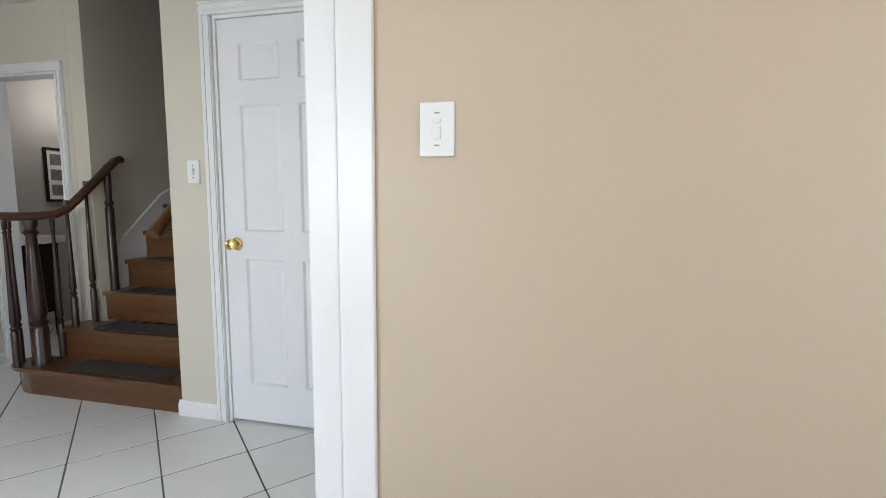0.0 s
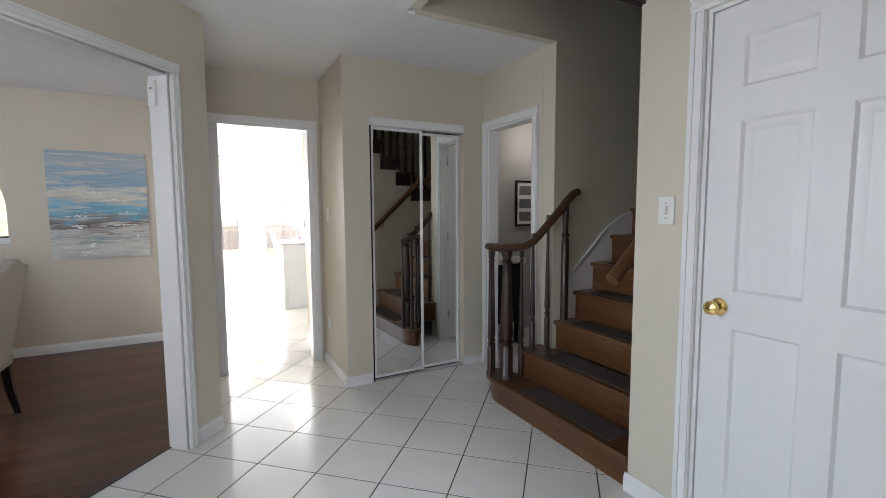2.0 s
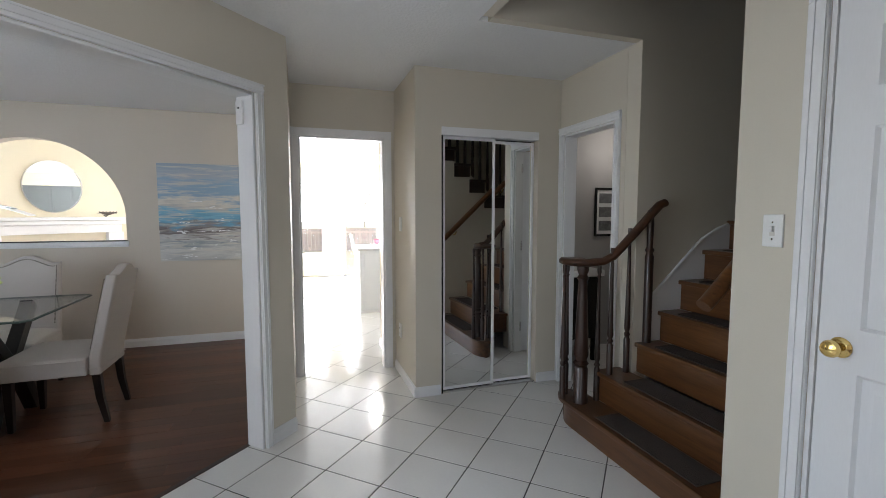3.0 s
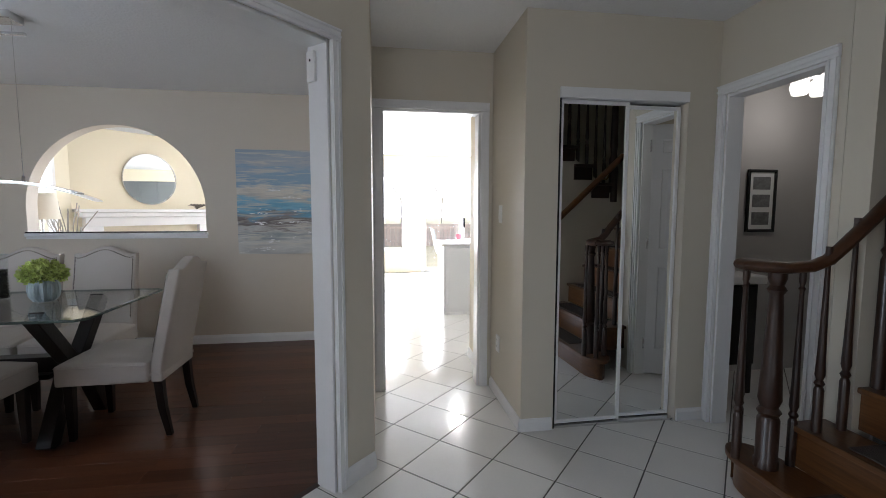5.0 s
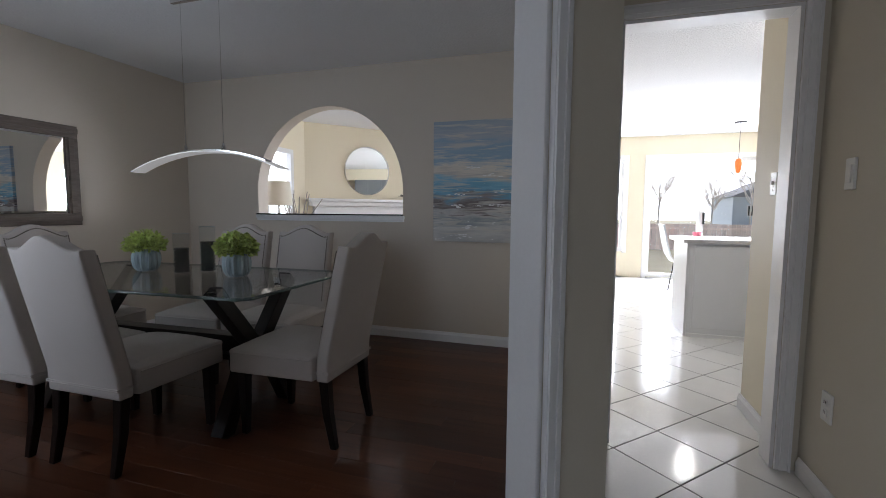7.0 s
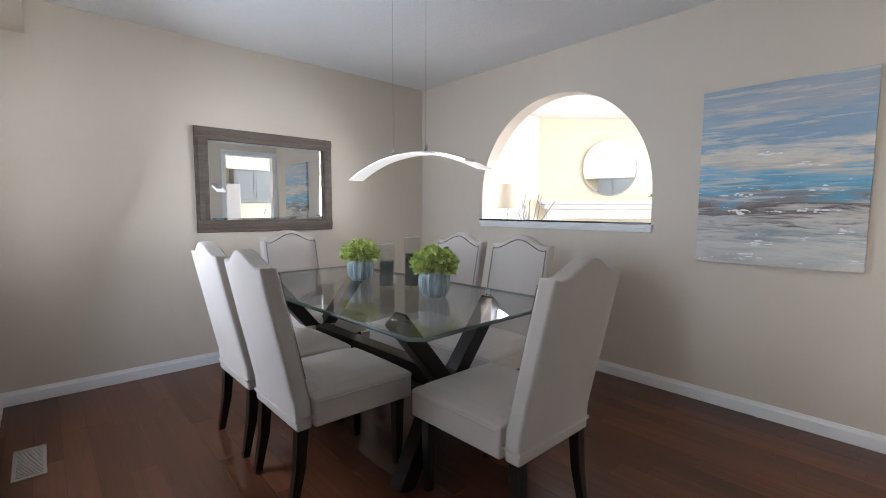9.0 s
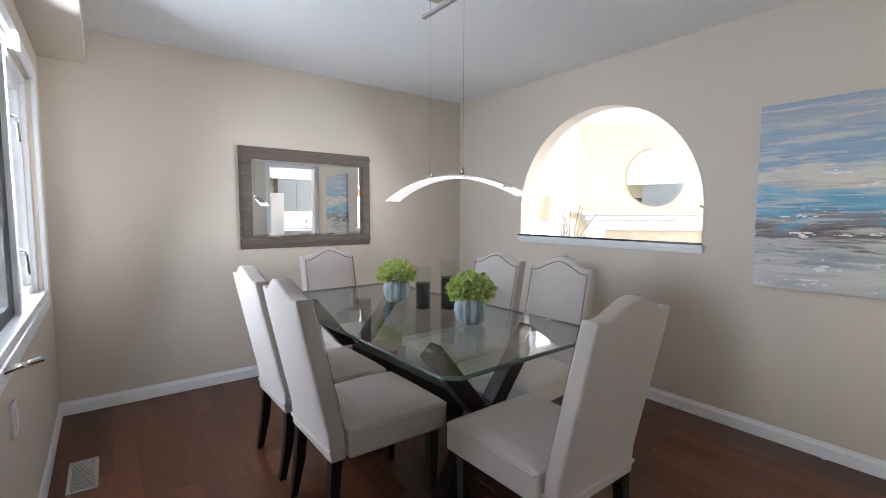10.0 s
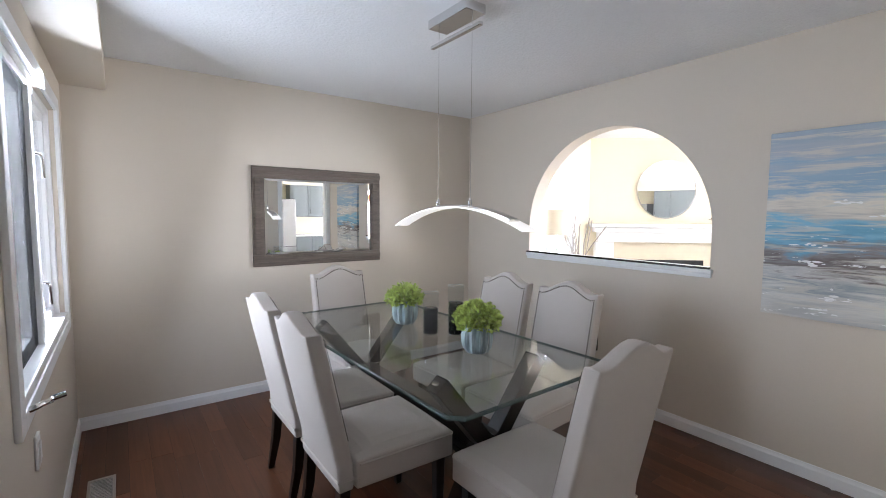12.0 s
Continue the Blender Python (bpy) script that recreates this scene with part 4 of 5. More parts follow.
def potted_plant(x, y, seed, label):
    ob = thing("potted_plant", label, "plant", "plants on the dining table", pose(x, y, 0.760))
    bm = bmesh.new()
    n = 48
    rings = []
    for r, z in ((0.040, 0.0), (0.056, 0.005), (0.068, 0.03), (0.074, 0.065), (0.074, 0.09), (0.068, 0.118), (0.064, 0.128), (0.058, 0.126), (0.055, 0.10)):
        ring = []
        for i in range(n):
            a = 2 * math.pi * i / n
            k = r * (1 + (0.075 * math.cos(12 * a) if 0.005 < z < 0.12 and r > 0.056 else 0))
            ring.append(bm.verts.new((k * math.cos(a), k * math.sin(a), z)))
        rings.append(ring)
    for p, q in zip(rings, rings[1:]):
        for i in range(n):
            bm.faces.new((p[i], p[(i + 1) % n], q[(i + 1) % n], q[i]))
    bm.faces.new(rings[0])
    bm.faces.new(rings[-1])
    part("pot", bm, M_POT, ob, "ribbed blue-grey ceramic pot")
    g = random.Random(seed)
    bm = bmesh.new()
    for k in range(720):
        th, ph = g.uniform(0, 2 * math.pi), math.acos(g.uniform(-0.45, 1.0))
        d = Vector((math.sin(ph) * math.cos(th), math.sin(ph) * math.sin(th), math.cos(ph)))
        r = g.uniform(0.05, 0.113)
        c = Vector((0, 0, 0.160)) + Vector((d.x * r * 1.05, d.y * r * 1.05, d.z * r * 0.80))
        u = d.cross(Vector((g.uniform(-1, 1), g.uniform(-1, 1), g.uniform(-1, 1)))).normalized()
        t = (d * 0.75 + u * g.uniform(0.3, 0.8)).normalized()
        s = t.cross(d).normalized()
        if s.length < 0.5:
            continue
        L, W = g.uniform(0.020, 0.034), g.uniform(0.008, 0.013)
        up = s.cross(t)
        b0 = bm.verts.new(c - t * L * 0.4)
        m1, m2 = bm.verts.new(c + s * W + up * 0.004), bm.verts.new(c - s * W + up * 0.004)
        mid = bm.verts.new(c + t * L * 0.1 - up * 0.002)
        tip = bm.verts.new(c + t * L * 0.6 + up * 0.003)
        for f in ((b0, m1, mid), (b0, mid, m2), (m1, tip, mid), (mid, tip, m2)):
            bm.faces.new(f)
    crown = part("foliage", bm, M_LEAF, ob, "dense bright green leaf ball")
    tagged(crown, kind="stuff")
    for k in range(7):
        a = k * 0.9
        bm = bmesh.new()
        tube(bm, [(0.02 * math.cos(a), 0.02 * math.sin(a), 0.10), (0.05 * math.cos(a), 0.05 * math.sin(a), 0.17)], 0.002, 5)
        part("stem", bm, M_LEAF, ob)
    return ob


potted_plant(-6.18, -1.80, 3, "bright green leafy plant in ribbed pot beside the bead vases")
potted_plant(-6.175, -1.115, 8, "bright green leafy plant in ribbed pot near the table end")


def bead_vase(x, y, h, fill, seed):
    ob = thing("glass_cylinder_vase", "clear glass cylinder filled with black beads on the dining table", "vase", "bead vases", pose(x, y, 0.7605))
    bm = bmesh.new()
    lathe(bm, [(0.001, 0.0), (0.044, 0.0), (0.045, 0.003), (0.045, h), (0.0425, h), (0.0425, 0.006), (0.001, 0.006)], n=28)
    part("glass_cylinder", bm, M_VASE, ob)
    bm = bmesh.new()
    tube(bm, [(0.0438 * math.cos(0.2244 * k), 0.0438 * math.sin(0.2244 * k), h) for k in range(29)], 0.0014, 6)
    part("rim", bm, surface("polished_glass_rim", (0.55, 0.58, 0.57), 0.08), ob, "bright polished glass rim")
    g = random.Random(seed)
    beads = bmesh.new()
    z, row = 0.012, 0
    while z < fill:
        for k in range(8):
            a = 2 * math.pi * (k + 0.5 * (row % 2)) / 8 + g.uniform(-0.06, 0.06)
            lathe(beads, [(0.001, -0.0085), (0.0095, -0.0055), (0.0125, 0.0), (0.0095, 0.0055), (0.001, 0.0085)], 0.0295 * math.cos(a), 0.0295 * math.sin(a), z, 8)
        z += 0.0165
        row += 1
    lathe(beads, [(0.020, 0.008), (0.020, fill - 0.006)], n=12)
    tagged(part("beads", beads, surface("black_bead_glass", (0.008, 0.009, 0.009), 0.05, spec=1.0, coat=1.0), ob, "glossy black bead strands"), kind="stuff")
    return ob


bead_vase(-6.17, -1.51, 0.235, 0.155, 1)
bead_vase(-6.28, -1.425, 0.275, 0.180, 2)

# pendant lamp
pend = thing("pendant_lamp", "arched frosted glass pendant lamp on two thin cables with chrome canopy", "pendant lamp", "", pose(-6.172, -1.305, 0))
part("canopy", bevelled(boxes((-0.06, 0.06, -0.155, 0.155, CEIL - 0.045, CEIL)), 0.004), M_CHROME, pend, "chrome ceiling canopy")
part("cable_bar", bevelled(boxes((-0.012, 0.012, -0.205, 0.195, 2.300, 2.317)), 0.004), M_CHROME, pend, "slim chrome bar below the canopy")
for y in (-0.142, 0.128):
    bm = bmesh.new()
    tube(bm, [(0, y, 1.482), (0, y, CEIL - 0.04)], 0.0016, 6)
    part("cable", bm, M_CHROME, pend)
    bm = bmesh.new()
    lathe(bm, [(0.006, 0), (0.009, 0.004), (0.009, 0.03), (0.004, 0.042)], 0, y, 1.468, 10)
    part("cable_grip", bm, M_CHROME, pend)
HALF, RAD = 0.52, 1.35


def arc(y):
    return 1.468 - (RAD - math.sqrt(RAD * RAD - y * y))


for nm, mat_, half, w, z0, z1 in (("diffuser", glowing("lit_frosted_glass", (1.0, 0.97, 0.92), 0.32), HALF, 0.046, -0.006, 0.0), ("frame", M_CHROME, HALF * 0.82, 0.03, 0.0005, 0.010)):
    bm = bmesh.new()
    prev = None
    n = 28
    for i in range(n + 1):
        y = -half + 2 * half * i / n
        ring = [bm.verts.new((a * w, y, arc(y) + z)) for a, z in ((-1, z0), (1, z0), (1, z1), (-1, z1))]
        if prev:
            for k in range(4):
                bm.faces.new((prev[k], prev[(k + 1) % 4], ring[(k + 1) % 4], ring[k]))
        else:
            bm.faces.new(ring)
        prev = ring
    bm.faces.new(prev)
    part(nm, bm, mat_, pend, "glowing curved frosted glass" if nm == "diffuser" else "curved chrome backbone")


# framed mirror
def frame_bar(ob, axis, a0, a1, b0, b1, y, t, mat_, name="frame_side"):
    bm = bmesh.new()
    # profile across the bar: two steps and a bead
    if axis == "x":
        box(bm, a0, a1, y, y + t, b0, b1)
        k = (b1 - b0)
        box(bm, a0, a1, y + t - 0.001, y + t + 0.008, b0 + 0.35 * k, b0 + 0.8 * k)
    else:
        box(bm, b0, b1, y, y + t, a0, a1)
        k = (b1 - b0)
        box(bm, b0 + 0.35 * k, b0 + 0.8 * k, y + t - 0.001, y + t + 0.008, a0, a1)
    bevelled(bm, 0.004, 2)
    part(name, bm, mat_, ob)


wm = thing("framed_mirror", "rectangular wall mirror in a wide weathered brown wood frame", "mirror", "", pose(-6.165, -3.15, 1.40))
mw, mh, fw = 0.548, 0.392, 0.092
for z0, z1 in ((-mh, -mh + fw), (mh - fw, mh)):
    frame_bar(wm, "x", -mw, mw, z0, z1, 0.0, 0.022, M_FRAMEW)
for x0, x1 in ((-mw, -mw + fw), (mw - fw, mw)):
    frame_bar(wm, "z", -mh + fw, mh - fw, x0, x1, 0.0, 0.022, M_FRAMEW)
bm = bmesh.new()
gx, gz, gb = mw - fw + 0.004, mh - fw + 0.004, 0.022
outer = [bm.verts.new(p) for p in ((-gx, 0.009, -gz), (gx, 0.009, -gz), (gx, 0.009, gz), (-gx, 0.009, gz))]
inner = [bm.verts.new(p) for p in ((-gx + gb, 0.0115, -gz + gb), (gx - gb, 0.0115, -gz + gb), (gx - gb, 0.0115, gz - gb), (-gx + gb, 0.0115, gz - gb))]
bm.faces.new(inner)
for i in range(4):
    bm.faces.new((outer[i], outer[(i + 1) % 4], inner[(i + 1) % 4], inner[i]))
part("mirror_glass", mesh("mirror_glass", bm, M_MIRROR, False), M_MIRROR, wm, "bevelled mirror glass")


def seascape():
    m = bpy.data.materials.new("seascape_paint")
    m.use_nodes = True
    n, l = m.node_tree.nodes, m.node_tree.links
    b = n["Principled BSDF"]
    co, sep = n.new("ShaderNodeTexCoord"), n.new("ShaderNodeSeparateXYZ")
    l.new(co.outputs["Object"], sep.inputs[0])

    def streaks(scale, sy, sz, detail, rough=0.6):
        mp, t = n.new("ShaderNodeMapping"), n.new("ShaderNodeTexNoise")
        mp.inputs["Scale"].default_value = (1, sy, sz)
        t.inputs["Scale"].default_value, t.inputs["Detail"].default_value, t.inputs["Roughness"].default_value = scale, detail, rough
        t.inputs["Distortion"].default_value = 0.5
        l.new(co.outputs["Object"], mp.inputs[0])
        l.new(mp.outputs[0], t.inputs["Vector"])
        return t

    def op(kind, a, bb, c=None):
        k = n.new("ShaderNodeMath")
        k.operation = kind
        for i, v in enumerate((a, bb, c)):
            if v is None:
                continue
            if isinstance(v, (int, float)):
                k.inputs[i].default_value = v
            else:
                l.new(v, k.inputs[i])
        return k.outputs[0]
    wob = streaks(2.4, 0.9, 6.5, 6, 0.62)
    height = op("ADD", sep.outputs["Z"], op("MULTIPLY_ADD", wob.outputs["Fac"], 0.50, -0.25))
    ramp = n.new("ShaderNodeValToRGB")
    cr = ramp.color_ramp
    stops = [(0.0, (0.461, 0.461, 0.448)), (0.10, (0.640, 0.627, 0.589)), (0.18, (0.282, 0.320, 0.346)), (0.25, (0.563, 0.550, 0.525)), (0.30, (0.128, 0.096, 0.090)), (0.36, (0.230, 0.218, 0.218)), (0.42, (0.128, 0.346, 0.512)), (0.49, (0.205, 0.461, 0.614)), (0.55, (0.512, 0.486, 0.448)), (0.61, (0.717, 0.666, 0.576)), (0.68, (0.256, 0.384, 0.512)), (0.78, (0.282, 0.410, 0.538)), (0.88, (0.422, 0.461, 0.512)), (1.0, (0.320, 0.397, 0.486))]
    cr.elements[0].position, cr.elements[0].color = stops[0][0], (*stops[0][1], 1)
    cr.elements[1].position, cr.elements[1].color = stops[-1][0], (*stops[-1][1], 1)
    for p, c in stops[1:-1]:
        e = cr.elements.new(p)
        e.color = (*c, 1)
    l.new(op("DIVIDE", height, 1.004), ramp.inputs[0])
    # cream strokes, thicker toward the middle of the canvas
    st = streaks(3.0, 0.75, 11.0, 7, 0.62)
    mask = op("MULTIPLY", op("SUBTRACT", st.outputs["Fac"], 0.51), 11.0)
    k1 = n.new("ShaderNodeClamp")
    l.new(mask, k1.inputs[0])
    mix = n.new("ShaderNodeMix")
    mix.data_type = "RGBA"
    l.new(op("MULTIPLY", k1.outputs[0], 0.7), mix.inputs[0])
    l.new(ramp.outputs[0], mix.inputs[6])
    mix.inputs[7].default_value = (0.66, 0.62, 0.54, 1)
    # bright white dabs in the lower half
    dab = streaks(9.0, 1.0, 3.2, 4, 0.7)
    k2 = n.new("ShaderNodeClamp")
    low = op("MULTIPLY", op("SUBTRACT", 0.56, sep.outputs["Z"]), 6.0)
    k3 = n.new("ShaderNodeClamp")
    l.new(low, k3.inputs[0])
    l.new(op("MULTIPLY", op("SUBTRACT", dab.outputs["Fac"], 0.64), 30.0), k2.inputs[0])
    mix2 = n.new("ShaderNodeMix")
    mix2.data_type = "RGBA"
    l.new(op("MULTIPLY", k2.outputs[0], k3.outputs[0]), mix2.inputs[0])
    l.new(mix.outputs[2], mix2.inputs[6])
    mix2.inputs[7].default_value = (0.85, 0.85, 0.84, 1)
    l.new(mix2.outputs[2], b.inputs["Base Color"])
    b.inputs["Roughness"].default_value = 0.45
    bp = n.new("ShaderNodeBump")
    bp.inputs["Distance"].default_value = 0.0015
    l.new(st.outputs["Fac"], bp.inputs["Height"])
    l.new(bp.outputs[0], b.inputs["Normal"])
    return m


paint = thing("canvas_painting", "unframed abstract seascape canvas in blue, cream and brown strokes", "painting", "", pose(-7.78, -0.08, 0.882))
part("canvas", bevelled(boxes((0.0, 0.035, -0.38, 0.382, 0.0, 1.004)), 0.003), seascape(), paint)
M_DAB = surface("white_impasto_paint", (0.82, 0.82, 0.81), 0.4, vary=0.1, scale=40)
g = random.Random(11)
for u, v, n in ((0.24, 0.39, 6), (0.30, 0.30, 7), (0.48, 0.62, 6), (0.42, 0.12, 9), (0.66, 0.55, 5), (0.70, 0.31, 6), (0.80, 0.42, 4), (0.36, 0.05, 6), (0.88, 0.20, 5)):
    bm = bmesh.new()
    for k in range(n):
        a, b = g.gauss(0, 0.035), g.gauss(0, 0.008)
        ry, rz = g.uniform(0.008, 0.026), g.uniform(0.0025, 0.006)
        cy, cz = -0.38 + 0.762 * u + a, 1.004 * v + b
        top = bm.verts.new((0.0378, cy, cz))
        ring = [bm.verts.new((0.0351, cy + ry * math.cos(t) * g.uniform(0.7, 1.2), cz + rz * math.sin(t) * g.uniform(0.7, 1.3))) for t in [q * math.pi / 5 for q in range(10)]]
        for p, q in zip(ring, ring[1:] + ring[:1]):
            bm.faces.new((p, q, top))
    part("paint_dab", bm, M_DAB, paint, "raised white paint dabs")


# dining window
win = thing("window_dining", "white casement window with one screened sash and a crank handle", "window", kind="structure", m=pose(0.02, 0, 0))
Y0, Y1, Z0, Z1 = -2.72, -1.25, 0.83, 1.975
for nm, d in (("side_casing", (-4.56, -4.54, Y0 - 0.07, Y0, Z0 - 0.06, Z1 + 0.07)), ("side_casing", (-4.56, -4.54, Y1, Y1 + 0.07, Z0 - 0.06, Z1 + 0.07)), ("head_casing", (-4.56, -4.54, Y0, Y1, Z1, Z1 + 0.07)), ("apron", (-4.56, -4.54, Y0, Y1, Z0 - 0.06, Z0)),
              ("frame_side", (-4.52, -4.43, Y0, Y0 + 0.035, Z0, Z1)), ("frame_side", (-4.52, -4.43, Y1 - 0.035, Y1, Z0, Z1)), ("frame_head", (-4.52, -4.43, Y0 + 0.035, Y1 - 0.035, Z1 - 0.035, Z1)), ("frame_sill", (-4.555, -4.43, Y0 + 0.002, Y1 - 0.002, Z0 + 0.001, Z0 + 0.04)), ("mullion", (-4.53, -4.43, -2.03, -1.97, Z0 + 0.04, Z1 - 0.035))):
    part(nm, bevelled(boxes(d), 0.006, 2), M_TRIM, win)
M_SCREEN = bpy.data.materials.new("dark_insect_screen")
M_SCREEN.use_nodes = True
bs = M_SCREEN.node_tree.nodes["Principled BSDF"]
bs.inputs["Base Color"].default_value, bs.inputs["Alpha"].default_value, bs.inputs["Roughness"].default_value = (0.03, 0.033, 0.04, 1), 0.62, 0.7
for a, bb, name in ((Y0 + 0.035, -2.03, "clear"), (-1.97, Y1 - 0.035, "screened")):
    sash = part("sash", bevelled(boxes((-4.50, -4.46, a, a + 0.04, Z0 + 0.04, Z1 - 0.035), (-4.50, -4.46, bb - 0.04, bb, Z0 + 0.04, Z1 - 0.035), (-4.50, -4.46, a + 0.04, bb - 0.04, Z0 + 0.04, Z0 + 0.085), (-4.50, -4.46, a + 0.04, bb - 0.04, Z1 - 0.08, Z1 - 0.035)), 0.004), M_TRIM, win)
    p = part("pane", boxes((-4.482, -4.476, a + 0.038, bb - 0.038, Z0 + 0.083, Z1 - 0.078)), M_GLASS, sash)
    p.visible_shadow = False
    if name == "screened":
        s = part("insect_screen", boxes((-4.512, -4.510, a + 0.005, bb - 0.005, Z0 + 0.045, Z1 - 0.04)), M_SCREEN, win, "dark insect screen")
        s.visible_shadow = False
for z in (1.08, 1.62):
    bm = bmesh.new()
    tube(bm, [(-4.535, -2.0, z + 0.05), (-4.55, -2.0, z + 0.045), (-4.556, -2.005, z + 0.03), (-4.556, -2.02, z - 0.05)], 0.006, 8)
    part("sash_lock", bm, M_CHROME, win, "metal sash lock lever")
bm = bmesh.new()
tube(bm, [(-4.545, -1.31, 0.815), (-4.575, -1.31, 0.825), (-4.585, -1.33, 0.825), (-4.60, -1.41, 0.805), (-4.60, -1.43, 0.805), (-4.637, -1.435, 0.812)], 0.010, 8)
part("crank_handle", bm, M_CHROME, win, "folding crank handle")

vent = thing("floor_vent", "bronze-grey slotted floor register set in the planks", "floor vent", "", pose(-4.657, -2.25, 0.0))
for d in ((-0.06, 0.06, -0.165, -0.145, 0, 0.006), (-0.06, 0.06, 0.145, 0.165, 0, 0.006), (-0.06, -0.045, -0.145, 0.145, 0, 0.006), (0.045, 0.06, -0.145, 0.145, 0, 0.006)):
    part("frame_side", bevelled(boxes(d), 0.002, 1), surface("tan_metal", (0.30, 0.26, 0.22), 0.45, metal=0.3), vent)
# black sheet paints in the shade seen between the slats
part("slot_shade", boxes((-0.046, 0.046, -0.146, 0.146, 0.0002, 0.001)), M_BLACK, vent)
for k in range(19):
    part("slat", boxes((-0.045, 0.045, -0.14 + k * 0.015, -0.134 + k * 0.015, 0.0, 0.005)), M_PIPING, vent)


# ---- kitchen and breakfast area ----
def glazed(name, label, x, y0, y1, z0, z1, splits, category="window"):
    ob = thing(name, label, category, kind="structure")
    for nm, d in (("side_casing", (x, x + 0.02, y0 - 0.07, y0, z0 - 0.02, z1 + 0.07)), ("side_casing", (x, x + 0.02, y1, y1 + 0.07, z0 - 0.02, z1 + 0.07)), ("head_casing", (x, x + 0.02, y0, y1, z1, z1 + 0.07))):
        part(nm, bevelled(boxes(d), 0.004, 1), M_TRIM, ob)
    edges = [y0] + splits + [y1]
    for a, b in zip(edges, edges[1:]):
        f = part("sash", boxes((x - 0.07, x - 0.03, a, a + 0.05, z0, z1), (x - 0.07, x - 0.03, b - 0.05, b, z0, z1), (x - 0.07, x - 0.03, a + 0.05, b - 0.05, z0, z0 + 0.07), (x - 0.07, x - 0.03, a + 0.05, b - 0.05, z1 - 0.06, z1)), M_TRIM, ob)
        p = part("pane", boxes((x - 0.053, x - 0.047, a + 0.05, b - 0.05, z0 + 0.07, z1 - 0.06)), M_GLASS, f)
        p.visible_shadow = False
    return ob


patio = glazed("patio_door", "white sliding patio door with two large panes", -12.6, 1.85, 4.05, 0.02, 2.06, [2.68], "door")
part("handle", bevelled(boxes((-12.63, -12.56, 2.70, 2.73, 0.95, 1.15)), 0.006), M_BLACK, patio, "black pull handle")
glazed("window_breakfast", "white framed window beside the patio door", -12.6, 0.0, 1.45, 0.45, 2.06, [])
glazed_s = thing("window_family", "white framed family room side window", "window", kind="structure")
for d in ((-9.66, -9.60, -3.30, -3.22, 0.75, 2.0), (-8.56, -8.50, -3.30, -3.22, 0.75, 2.0), (-9.11, -9.05, -3.30, -3.22, 0.81, 1.94), (-9.60, -8.56, -3.30, -3.22, 0.75, 0.81), (-9.60, -8.56, -3.30, -3.22, 1.94, 2.0)):
    part("frame_side", boxes(d), M_TRIM, glazed_s)

M_CAB = surface("white_cabinet_paint", (0.74, 0.75, 0.76), 0.35, vary=0.02)
M_STONE = surface("pale_counter_stone", (0.66, 0.65, 0.63), 0.25, vary=0.08, scale=20)
pen = thing("kitchen_peninsula", "white panelled kitchen peninsula with pale counter", "kitchen counter", "", pose(-8.66, 1.69, 0))
part("body", boxes((-0.60, 0.0, 0.02, 1.62, 0.0, 0.865)), M_CAB, pen)
part("end_panel", bevelled(boxes((-0.602, -0.002, 0.0, 0.019, 0.0, 0.865)), 0.003), M_CAB, pen)
part("countertop", bevelled(boxes((-0.66, 0.03, -0.04, 1.62, 0.866, 0.90)), 0.006), M_STONE, pen, "pale counter slab")
part("toe_trim", boxes((0.0, 0.012, 0.02, 1.62, 0.0, 0.03)), M_TRIM, pen)
for k in range(2):
    part("panel", bevelled(boxes((0.001, 0.014, 0.06 + k * 0.78, 0.80 + k * 0.78, 0.08, 0.84)), 0.004), M_CAB, pen)

M_RED = surface("pink_plastic", (0.70, 0.16, 0.22), 0.35, vary=0.15)
ob = thing("pink_bowl", "small pink bowl on the round breakfast table", "bowl", "", pose(-11.72, 2.44, 0.75))
bm = bmesh.new()
lathe(bm, [(0.04, 0), (0.055, 0.05), (0.065, 0.10), (0.060, 0.10), (0.05, 0.05), (0.03, 0.01)], n=20)
part("bowl", bm, M_RED, ob)

def kitchen_chair(m):
    ob = thing("kitchen_chair", "white curved shell chair on thin dark metal legs", "chair", "kitchen chairs", m)
    bm = bmesh.new()
    prof = [(0.22, 0.47), (0.10, 0.445), (-0.10, 0.44), (-0.20, 0.47), (-0.25, 0.56), (-0.29, 0.72), (-0.32, 0.88), (-0.345, 0.98)]
    rows = []
    for side in (0, 0.025):
        rows.append([[bm.verts.new((x * (0.22 - 0.03 * max(0, (z - 0.6) / 0.4)), y - side * (1 if z > 0.5 else 0), z - side * (0 if z > 0.5 else 1))) for x in (-1, -0.5, 0, 0.5, 1)] for y, z in prof])
    for g in rows:
        for p, q in zip(g, g[1:]):
            for i in range(4):
                bm.faces.new((p[i], p[i + 1], q[i + 1], q[i]))
    for p, q, r, s in zip(rows[0], rows[0][1:], rows[1], rows[1][1:]):
        for i in (0, 4):
            bm.faces.new((p[i], q[i], s[i], r[i]))
    for k in (0, -1):
        for i in range(4):
            bm.faces.new((rows[0][k][i], rows[0][k][i + 1], rows[1][k][i + 1], rows[1][k][i]))
    part("seat_shell", bm, M_CAB, ob)
    for x in (-0.17, 0.17):
        for y, d in ((-0.14, -0.06), (0.16, 0.05)):
            bm = bmesh.new()
            tube(bm, [(x, y, 0.435), (x * 1.15, y + d, 0.0)], 0.010, 8)
            part("leg", bm, M_BLACK, ob)
    return ob


